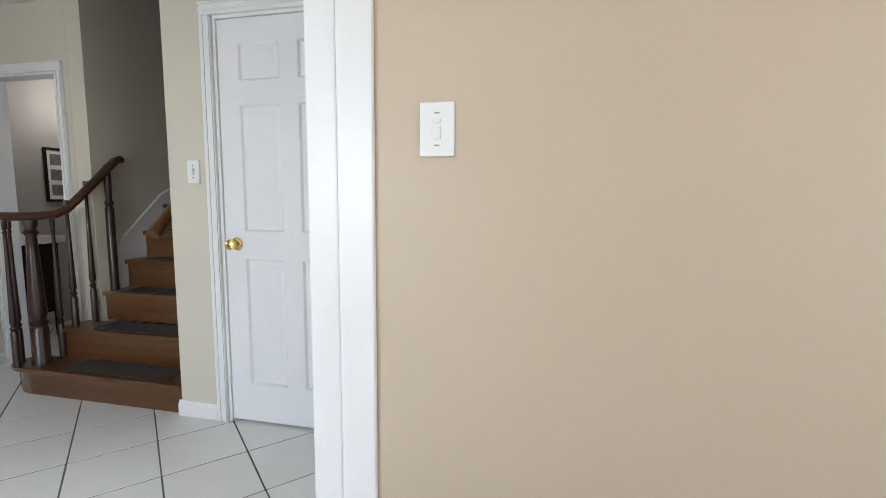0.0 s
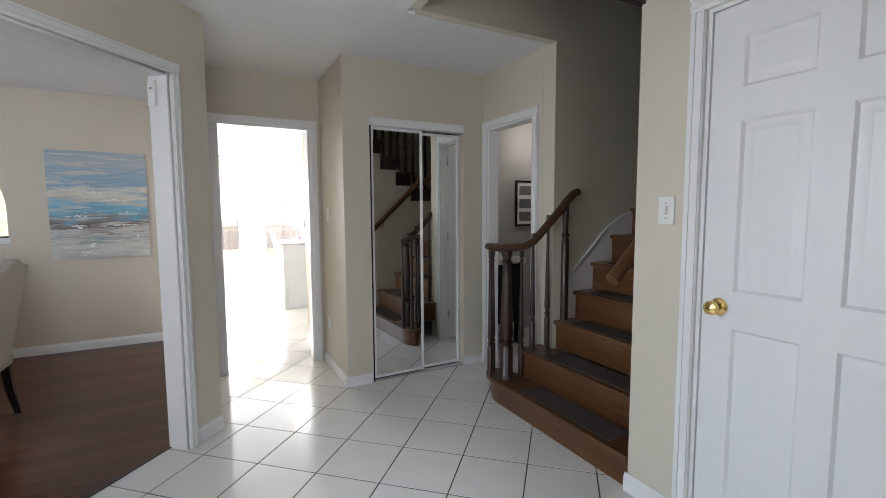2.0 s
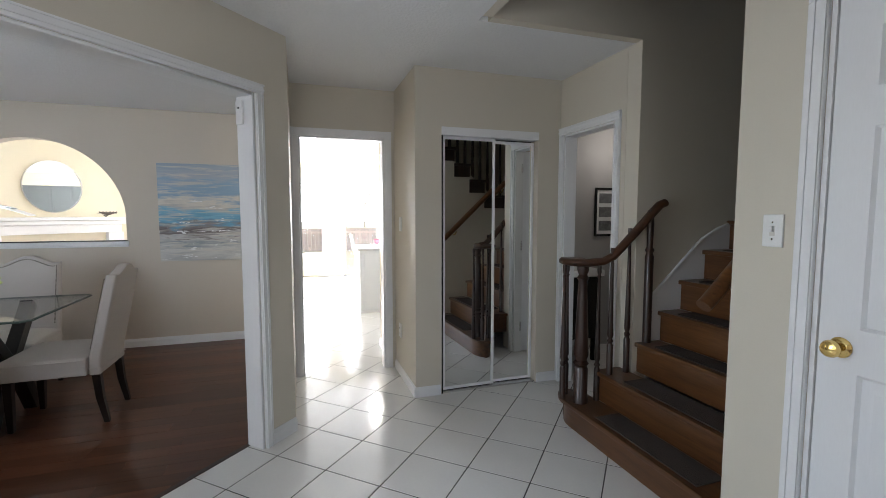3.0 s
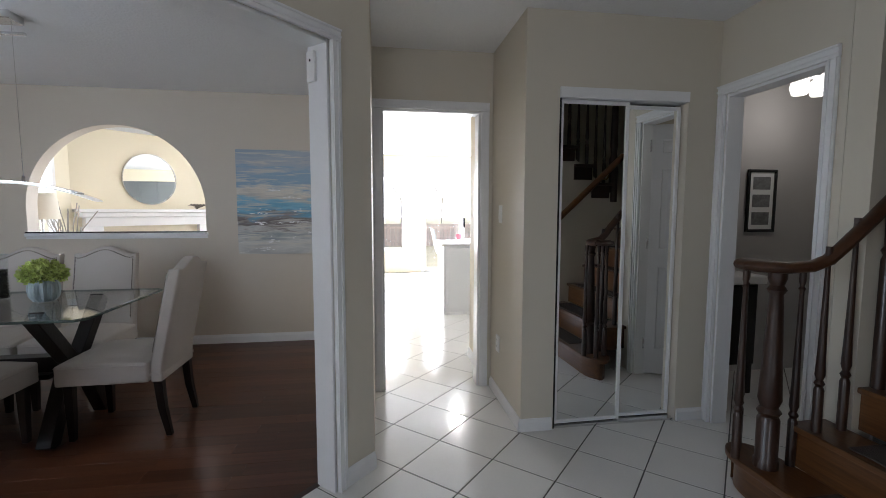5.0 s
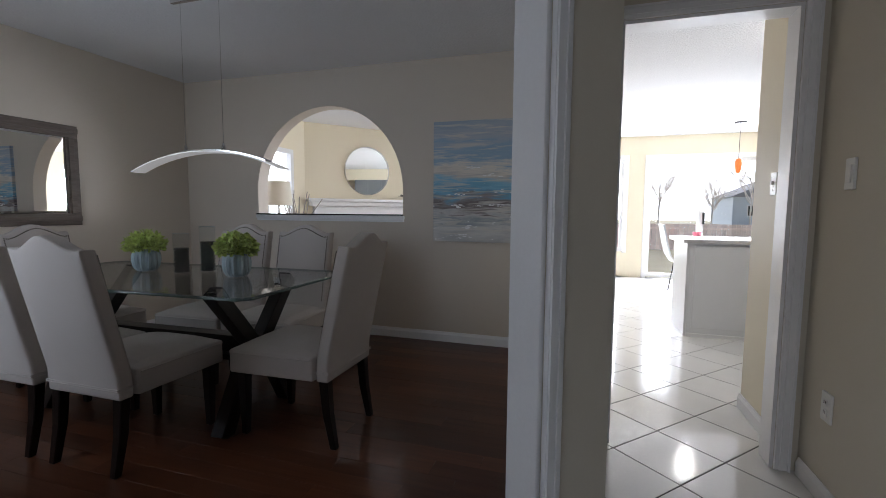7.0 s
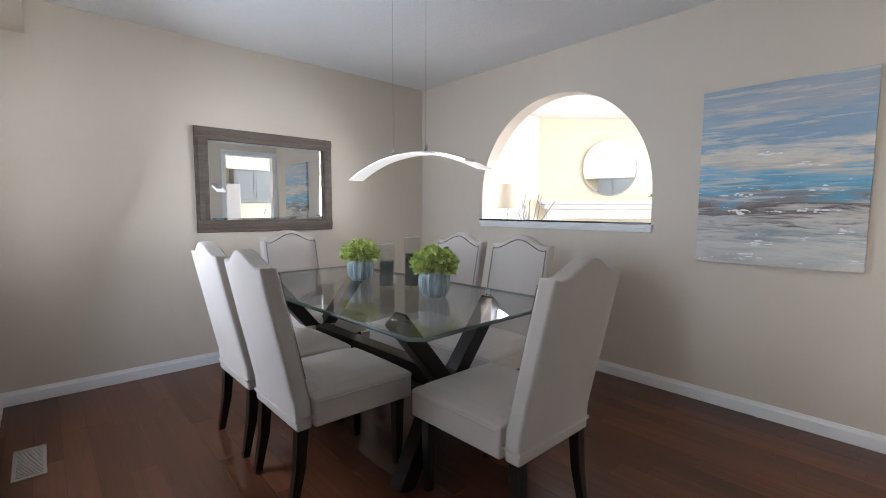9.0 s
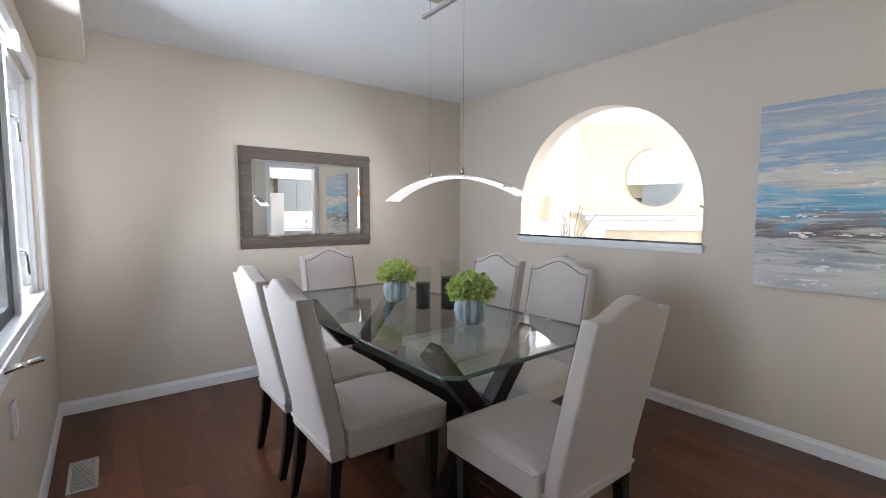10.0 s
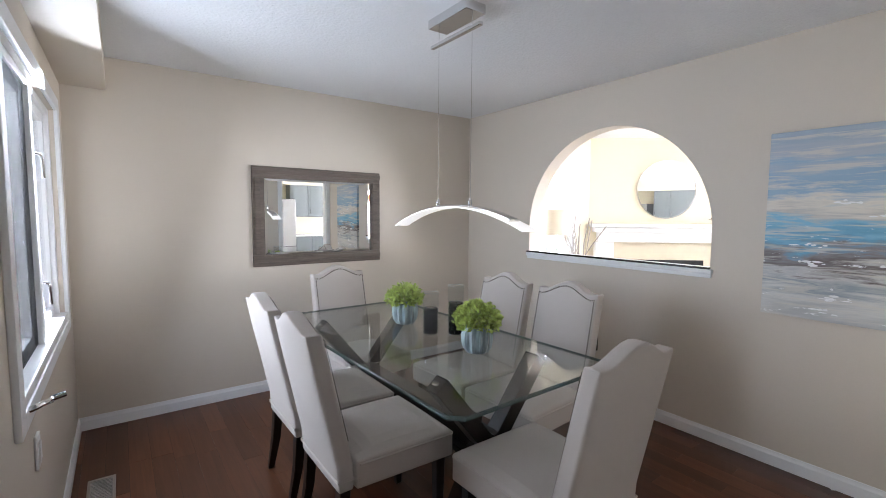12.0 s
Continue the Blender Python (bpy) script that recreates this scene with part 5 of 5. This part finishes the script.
kc = kitchen_chair(pose(-11.1, 2.2, 0, 0, 0, 0))
for y in (2.95, 3.55):
    copy_thing(kc, pose(-10.75, y, 0, 0, 0, 90))
ktable = thing("breakfast_table", "round white breakfast table by the patio door", "table", "", pose(-11.55, 2.85, 0))
bm = bmesh.new()
lathe(bm, [(0.50, 0.72), (0.52, 0.73), (0.52, 0.745), (0.50, 0.75)], n=32)
part("tabletop", bm, M_CAB, ktable)
bm = bmesh.new()
lathe(bm, [(0.26, 0), (0.26, 0.02), (0.05, 0.05), (0.04, 0.40), (0.05, 0.70), (0.15, 0.72)], n=20)
part("pedestal", bm, M_BLACK, ktable)
ob = thing("orange_pendant_lamp", "small glowing orange glass pendant over the breakfast table", "pendant lamp", "", pose(-11.62, 2.90, 0))
bm = bmesh.new()
lathe(bm, [(0.012, 0.13), (0.03, 0.12), (0.05, 0.07), (0.045, 0.02), (0.03, -0.06), (0.02, -0.08), (0.0, -0.08)], 0, 0, 1.80, 18)
part("shade", bm, glowing("orange_lamp_glass", (1.0, 0.12, 0.015), 0.7, (0.8, 0.15, 0.03)), ob, "orange glass shade")
bm = bmesh.new()
tube(bm, [(0, 0, 1.92), (0, 0, 2.45)], 0.004, 6)
part("cord", bm, M_BLACK, ob)
bm = bmesh.new()
lathe(bm, [(0.08, 0), (0.08, -0.02), (0.02, -0.03)], 0, 0, 2.45, 18)
part("canopy", bm, M_BLACK, ob)
# the first is an added, unseen lamp that brightens tiles and peninsula
for x, y in ((-7.7, 2.3), (-10.82, 2.24)):
    ob = thing("recessed_light", "flush white recessed ceiling light, the nearer one added unseen for fill", "ceiling light", "recessed lights", pose(x, y, 2.45))
    bm = bmesh.new()
    lathe(bm, [(0.085, 0), (0.085, -0.006), (0.065, -0.006), (0.06, 0.0)], n=24, ring_shape=True)
    part("trim_ring", bm, M_TRIM, ob)
    bm = bmesh.new()
    lathe(bm, [(0.058, -0.001), (0.058, -0.003)], n=24)
    part("lens", bm, glowing("recessed_lens", (1, 0.96, 0.9), 3.0), ob)
    spot = new("recessed_and_fill_bulb", bpy.data.lights.new("recessed_and_fill_bulb", "POINT"))
    spot.data.energy, spot.data.shadow_soft_size, spot.data.color = 26, 0.06, (1, 0.96, 0.9)
    spot.location = (x, y, 2.37)

M_GREYCAB = surface("grey_cabinet_paint", (0.17, 0.187, 0.195), 0.4, vary=0.03)
# cabinets and fridge, seen in the dining mirror
for k, x in enumerate((-10.17, -9.73, -9.29, -8.85, -8.41)):
    ob = thing("wall_cabinet", "pale grey shaker wall cabinet over the kitchen counter", "cabinet", "wall cabinets", pose(x, 4.6, 1.34))
    part("body", boxes((-0.22, 0.22, -0.32, 0.0, 0, 0.78)), M_GREYCAB, ob)
    d = part("door", bevelled(boxes((-0.215, 0.215, -0.34, -0.322, 0.005, 0.775)), 0.003), M_GREYCAB, ob)
    part("door_panel", bevelled(boxes((-0.15, 0.15, -0.346, -0.340, 0.07, 0.71)), 0.003), M_GREYCAB, d)
    bm = bmesh.new()
    tube(bm, [(0.17, -0.34, 0.08), (0.17, -0.365, 0.09), (0.17, -0.365, 0.19), (0.17, -0.34, 0.20)], 0.005, 6)
    part("handle", bm, M_CHROME, d)
    ob = thing("base_cabinet", "pale grey shaker base cabinet", "cabinet", "base cabinets", pose(x, 4.6, 0))
    part("body", boxes((-0.22, 0.22, -0.60, 0.0, 0.09, 0.86)), M_GREYCAB, ob)
    part("toe_kick", boxes((-0.22, 0.22, -0.54, 0.0, 0.0, 0.09)), M_DARK, ob)
    d = part("door", bevelled(boxes((-0.215, 0.215, -0.62, -0.602, 0.11, 0.85)), 0.003), M_GREYCAB, ob)
    part("door_panel", bevelled(boxes((-0.15, 0.15, -0.626, -0.620, 0.18, 0.78)), 0.003), M_GREYCAB, d)
structure("kitchen_soffit", boxes((-10.40, -6.5, 4.24, 4.6, 2.122, 2.45)), M_CREAM, "cream boxed soffit over the wall cabinets", "bulkhead")
solid("kitchen_worktop", bevelled(boxes((-10.40, -8.18, 3.96, 4.6, 0.862, 0.90)), 0.005), M_STONE, "pale stone kitchen worktop over the base cabinets", "worktop")
bm = bmesh.new()
tube(bm, [(-8.95, 4.45, 0.90), (-8.95, 4.45, 1.12), (-8.95, 4.38, 1.18), (-8.95, 4.28, 1.16), (-8.95, 4.27, 1.10)], 0.012, 10)
solid("kitchen_tap", bm, M_CHROME, "curved chrome kitchen tap on the worktop", "tap")
fr = thing("refrigerator", "stainless steel refrigerator at the end of the counter", "refrigerator", "", pose(-7.80, 4.2, 0))
M_STEEL = surface("stainless_steel", (0.45, 0.45, 0.46), 0.3, metal=1.0)
part("body", bevelled(boxes((-0.37, 0.37, -0.35, 0.38, 0.02, 1.75)), 0.01), M_DARK, fr)
part("door", bevelled(boxes((-0.37, 0.37, -0.42, -0.355, 0.65, 1.75)), 0.012), M_STEEL, fr)
part("drawer", bevelled(boxes((-0.37, 0.37, -0.42, -0.355, 0.05, 0.64)), 0.012), M_STEEL, fr)

# ---- family room ----
fp = thing("fireplace", "white painted fireplace mantel with black firebox", "fireplace", "", FIRE)
part("mantel_shelf", bevelled(boxes((0.0, 0.24, -0.99, 0.99, 1.275, 1.32)), 0.008), M_TRIM, fp)
part("crown_moulding", bevelled(boxes((0.0, 0.185, -0.95, 0.95, 1.205, 1.274)), 0.02, 3), M_TRIM, fp)
part("frieze", bevelled(boxes((0.0, 0.12, -0.89, 0.89, 1.075, 1.204)), 0.006), M_TRIM, fp)
for s in (-1, 1):
    part("pilaster", bevelled(boxes((0.0, 0.12, s * 0.80 - 0.12, s * 0.80 + 0.12, 0.0, 1.074)), 0.01), M_TRIM, fp)
part("surround", boxes((0.0, 0.04, -0.68, 0.68, 0.0, 1.074)), surface("beige_fire_surround", (0.62, 0.55, 0.42), 0.4, vary=0.1, scale=8), fp, "beige stone surround")
part("firebox", boxes((0.041, 0.06, -0.50, 0.50, 0.0, 0.84)), M_BLACK, fp, "black firebox front")
rm = thing("round_mirror", "round wall mirror with a thin metal rim over the mantel", "mirror", "", FIRE @ pose(0, 0, 1.774))
turn = Matrix.Rotation(radians(90), 4, "Y")
bm = bmesh.new()
lathe(bm, [(0.372, 0), (0.385, 0.004), (0.385, 0.03), (0.372, 0.03)], n=56, m=turn, ring_shape=True)
part("rim", bm, M_CHROME, rm)
bm = bmesh.new()
lathe(bm, [(0.371, 0.010), (0.371, 0.020)], n=56, m=turn)
part("mirror_glass", bm, M_MIRROR, rm)
tl = thing("table_lamp", "table lamp with pale drum shade in the family room", "lamp", "", pose(-8.92, -2.92, 0.0))
st = thing("side_table", "small dark wooden side table under the family room lamp", "side table", "", pose(-8.92, -2.92, 0.0))
part("tabletop", bevelled(boxes((-0.25, 0.25, -0.25, 0.25, 0.50, 0.54)), 0.006), M_ESPRESSO, st)
for a, b in ((-1, -1), (1, -1), (1, 1), (-1, 1)):
    part("leg", boxes((a * 0.22 - 0.015, a * 0.22 + 0.015, b * 0.22 - 0.015, b * 0.22 + 0.015, 0, 0.50)), M_ESPRESSO, st)
bm = bmesh.new()
lathe(bm, [(0.07, 0.54), (0.08, 0.60), (0.10, 0.75), (0.05, 0.95), (0.015, 1.05), (0.015, 1.25)], n=20)
part("base", bm, M_CHROME, tl)
bm = bmesh.new()
lathe(bm, [(0.17, 1.20), (0.14, 1.50), (0.135, 1.50), (0.165, 1.20)], n=24)
part("shade", bm, surface("pale_linen_shade", (0.75, 0.70, 0.60), 0.8), tl, "pale linen drum shade")
br = thing("branch_vase", "glass vase of thin silvery branches in the family room", "vase", "", pose(-9.36, -2.95, 0.0))
bm = bmesh.new()
lathe(bm, [(0.10, 0), (0.11, 0.02), (0.12, 0.5), (0.07, 0.75), (0.06, 0.80), (0.055, 0.80), (0.06, 0.5)], n=20)
part("vase_body", bm, M_TRIM, br)
g = random.Random(5)
for k in range(16):
    a, t = g.uniform(0, 6.28), g.uniform(0.1, 0.32)
    pts = [(0.02 * math.cos(a), 0.02 * math.sin(a), 0.75)]
    for s in (0.3, 0.6, 1.0):
        pts.append((t * s * math.cos(a) + g.uniform(-0.03, 0.03), t * s * math.sin(a) + g.uniform(-0.03, 0.03), 0.75 + 0.65 * s * g.uniform(0.8, 1.05)))
    bm = bmesh.new()
    tube(bm, pts, 0.006, 5)
    part("branch", bm, M_PIPING, br)
ml = thing("mantel_greenery", "sparse leafy sprig on the mantel end", "decor", "", FIRE @ pose(0.16, 0.62, 1.32))
for k in range(6):
    bm = bmesh.new()
    a = -0.6 + 0.25 * k
    tube(bm, [(0, 0, 0), (0.02, 0.12 * math.sin(a), 0.06), (0.03, 0.26 * math.sin(a), -0.02 + 0.10 * math.cos(a))], 0.004, 5)
    for j in range(5):
        s = 0.2 + 0.16 * j
        c = Vector((0.02, 0.26 * s * math.sin(a), 0.06 * s + 0.03))
        vs = [bm.verts.new(c + Vector(o)) for o in ((0, 0, 0), (0.01, 0.025, 0.012), (0, 0.045, 0.0), (0.01, 0.02, -0.012))]
        bm.faces.new(vs)
    part("sprig", bm, M_NAIL, ml)

# ---- outside ----
fence = thing("wooden_fence", "weathered wooden garden fence behind the house", "fence", "", pose(-22, 0, 0))
M_FENCE = surface("weathered_fence_wood", (0.76, 0.62, 0.54), 0.85, vary=0.25, scale=4, fine=40, per_object=0.2)
bm = bmesh.new()
box(bm, -0.012, 0.012, -0.07, 0.07, -0.2, 0.75)
board = mesh("board", bm, M_FENCE)
for k in range(120):
    part("board", board, M_FENCE, fence, m=pose(0, -6 + k * 0.15, 0))
for z in (0.0, 0.55):
    part("rail", boxes((0.013, 0.05, -6.1, 12, z, z + 0.08)), M_FENCE, fence)


def bare_tree(x, y, h, seed):
    ob = thing("bare_tree", "leafless winter tree beyond the fence", "tree", "winter trees", pose(x, y, -0.2))
    g = random.Random(seed)
    trunk, crown = bmesh.new(), bmesh.new()
    tube(trunk, [(0, 0, 0), (0.05, 0, h * 0.25), (0, 0.08, h * 0.5)], 0.09, 8)

    def branch(p, d, ln, r, depth):
        q = p + d * ln
        mid = p.lerp(q, 0.5) + Vector((g.uniform(-1, 1), g.uniform(-1, 1), g.uniform(-1, 1))) * ln * 0.08
        tube(crown, [p, mid, q], r, 4 if depth > 1 else 6)
        if depth < 4:
            for _ in range(3 if depth < 3 else 4):
                nd = (d + Vector((g.uniform(-1, 1), g.uniform(-1, 1), g.uniform(-0.3, 0.8))) * 0.75).normalized()
                branch(p.lerp(q, g.uniform(0.45, 1.0)), nd, ln * g.uniform(0.5, 0.75), r * 0.55, depth + 1)
    for k in range(9):
        a = 0.75 * k
        branch(Vector((0, 0.05, h * g.uniform(0.3, 0.5))), Vector((math.cos(a) * 0.6, math.sin(a) * 0.6, 0.9)).normalized(), h * 0.30, 0.045, 0)
    M = surface("grey_brown_bark", (0.70, 0.65, 0.62), 0.9, vary=0.2, scale=12)
    part("trunk", trunk, M, ob)
    tagged(part("crown", crown, M, ob), kind="stuff")


for i, (x, y, h) in enumerate(((-52, 3.5, 5.0), (-56, 8.5, 6.0), (-50, 12.0, 4.5), (-58, 17.5, 6.5), (-54, -3, 5.5))):
    bare_tree(x, y, h, 20 + i)
house = thing("neighbour_house", "pale blue-grey house across the gardens", "house", "", pose(-66, 22, -0.2))
part("wall", boxes((-4, 4, -5, 5, 0, 3.2)), surface("blue_grey_siding", (0.60, 0.66, 0.72), 0.7, vary=0.08, scale=1), house)
bm = bmesh.new()
prism(bm, [(-5.4, 3.2), (5.4, 3.2), (0, 5.6)], -4.3, 4.3, "x")
part("roof", bm, surface("grey_shingles", (0.32, 0.32, 0.34), 0.9, vary=0.2, scale=6), house)
for y in (-3, 0, 3):
    w = part("window", boxes((4.0, 4.05, y - 0.6, y + 0.6, 1.0, 2.3)), M_TRIM, house)
    part("pane", boxes((4.051, 4.06, y - 0.5, y + 0.5, 1.1, 2.2)), M_BLACK, w)


# bright hazy sky behind the gardens
bm = bmesh.new()
box(bm, -96, -95.5, -120, 140, -0.3, 60)
structure("backdrop", bm, glowing("bright_hazy_sky", (0.93, 0.97, 1.0), 4.0, (0.5, 0.5, 0.5)), "bright hazy daylight sky beyond the gardens", "sky")


# ---- floors, laid piece by piece ----
def clipped(poly, a, b, c):
    """Keep the part of a convex polygon where a*x + b*y >= c."""
    out = []
    for p, q in zip(poly, poly[1:] + poly[:1]):
        dp, dq = a * p[0] + b * p[1] - c, a * q[0] + b * q[1] - c
        if dp >= 0:
            out.append(p)
        if dp * dq < 0:
            k = dp / (dp - dq)
            out.append((p[0] + k * (q[0] - p[0]), p[1] + k * (q[1] - p[1])))
    return out


TS, TA = 0.342, radians(47.4)
CA, SA = math.cos(TA), math.sin(TA)
dn = (DIAG.to_3x3() @ Vector((0, 1, 0))).normalized()
edge = dn.x * -5.409 + dn.y * 0.845 - 0.115
floor_tiles = structure("floor_tiles", boxes((-2.6, -2.45, -1.5, 1.7, -0.006, -0.001)), M_TILE, "white ceramic floor tiles laid diagonally with dark grout", "floor")
bm = bmesh.new()
prism(bm, [(x * TS / 2 * 0.981, y * TS / 2 * 0.981) for x, y in ((-1, -1), (1, -1), (1, 1), (-1, 1))], -0.006, 0.0)
bevelled(bm, 0.0015, 1)
TILE = mesh("tile", bm, M_TILE)
far = bmesh.new()
count = 0
for i in range(-45, 20):
    for j in range(-10, 50):
        a, b = 0.1608 + (i + 0.5) * TS, -0.1728 + (j + 0.5) * TS
        x, y = a * CA - b * SA, a * SA + b * CA
        if not (-12.6 < x < -2.5 and -1.4 < y < 4.6):
            continue
        if x > -5.50 and y < 0.845 and dn.x * x + dn.y * y < edge - 0.26:
            continue
        if -7.9 < x < -5.50 and y < 0.5:
            continue
        if x < -7.9 and y < -0.45:
            continue
        h = TS / 2 * 0.981
        poly = [(x + u * CA - v * SA, y + u * SA + v * CA) for u, v in ((-h, -h), (h, -h), (h, h), (-h, h))]
        cut = poly
        if x > -5.50:
            if y < 1.3:
                cut = clipped(poly, dn.x, dn.y, edge)
        elif x > -7.9:
            cut = clipped(poly, 0, 1, 0.78)
        if len(cut) < 3:
            continue
        near = x > -7.6 and y < 2.95 and x < -3.0
        if cut == poly and near and count < 300:
            part("tile", TILE, M_TILE, floor_tiles, m=pose(x, y, 0, 0, 0, 47.4))
            count += 1
        elif near and count < 300:
            bm = bmesh.new()
            prism(bm, [(p - x, q - y) for p, q in cut], -0.006, 0.0)
            part("tile", bm, M_TILE, floor_tiles, m=pose(x, y, 0))
            count += 1
        else:
            prism(far, cut, -0.006, 0.0)
far_tiles = part("far_tiles", far, M_TILE, floor_tiles)
tagged(far_tiles, kind="stuff")

bm = bmesh.new()
prism(bm, clipped([(-7.78, -3.15), (-4.53, -3.15), (-4.53, 0.72), (-7.78, 0.72)], -dn.x, -dn.y, -edge), -0.05, -0.0012)
floor_dining = structure("floor_dining", bm, M_DARK, "reddish brown hardwood floor of narrow glossy planks", "floor")
rng = random.Random(4)
PW = 0.108
x = -7.80
row = 0
while x < -4.5:
    y = -3.16 - rng.random() * 0.6
    while y < 0.74:
        ln = rng.uniform(0.45, 1.15)
        poly = clipped([(x, max(y, -3.16)), (x + PW - 0.0012, max(y, -3.16)), (x + PW - 0.0012, min(y + ln, 0.76)), (x, min(y + ln, 0.76))], -dn.x, -dn.y, -edge)
        y += ln + 0.0012
        if len(poly) < 3 or y < -3.1:
            continue
        cx, cy = sum(p[0] for p in poly) / len(poly), sum(p[1] for p in poly) / len(poly)
        bm = bmesh.new()
        prism(bm, [(p - cx, q - cy) for p, q in poly], -0.009, 0.0)
        part("plank", bm, M_PLANK, floor_dining, m=pose(cx, cy, rng.uniform(-0.0002, 0.0002), rng.uniform(-0.06, 0.06), rng.uniform(-0.3, 0.3), 0))
    x += PW
bm = bmesh.new()
prism(bm, [(0.1, -0.135), (0.1, -0.105), (1.6, -0.105), (1.6, -0.135)], -0.004, 0.004, m=DIAG)
structure("threshold_strip", bm, M_RAIL, "slim wood strip where planks meet tiles", "threshold")
structure("floor_family", boxes((-11.86, -7.92, -3.34, -0.45, -0.05, 0.0)), M_PLANK, "wood floor of the family room", "floor")
structure("floor_living", boxes((-2.45, 1.2, -1.5, 1.78, -0.05, 0.0)), M_PLANK, "wood floor beside the entry", "floor")
structure("floor_upper_landing", boxes((-4.79, -2.62, 3.95, 5.2, 1.30, 1.48)), M_OAK, "oak stair landing", "floor")
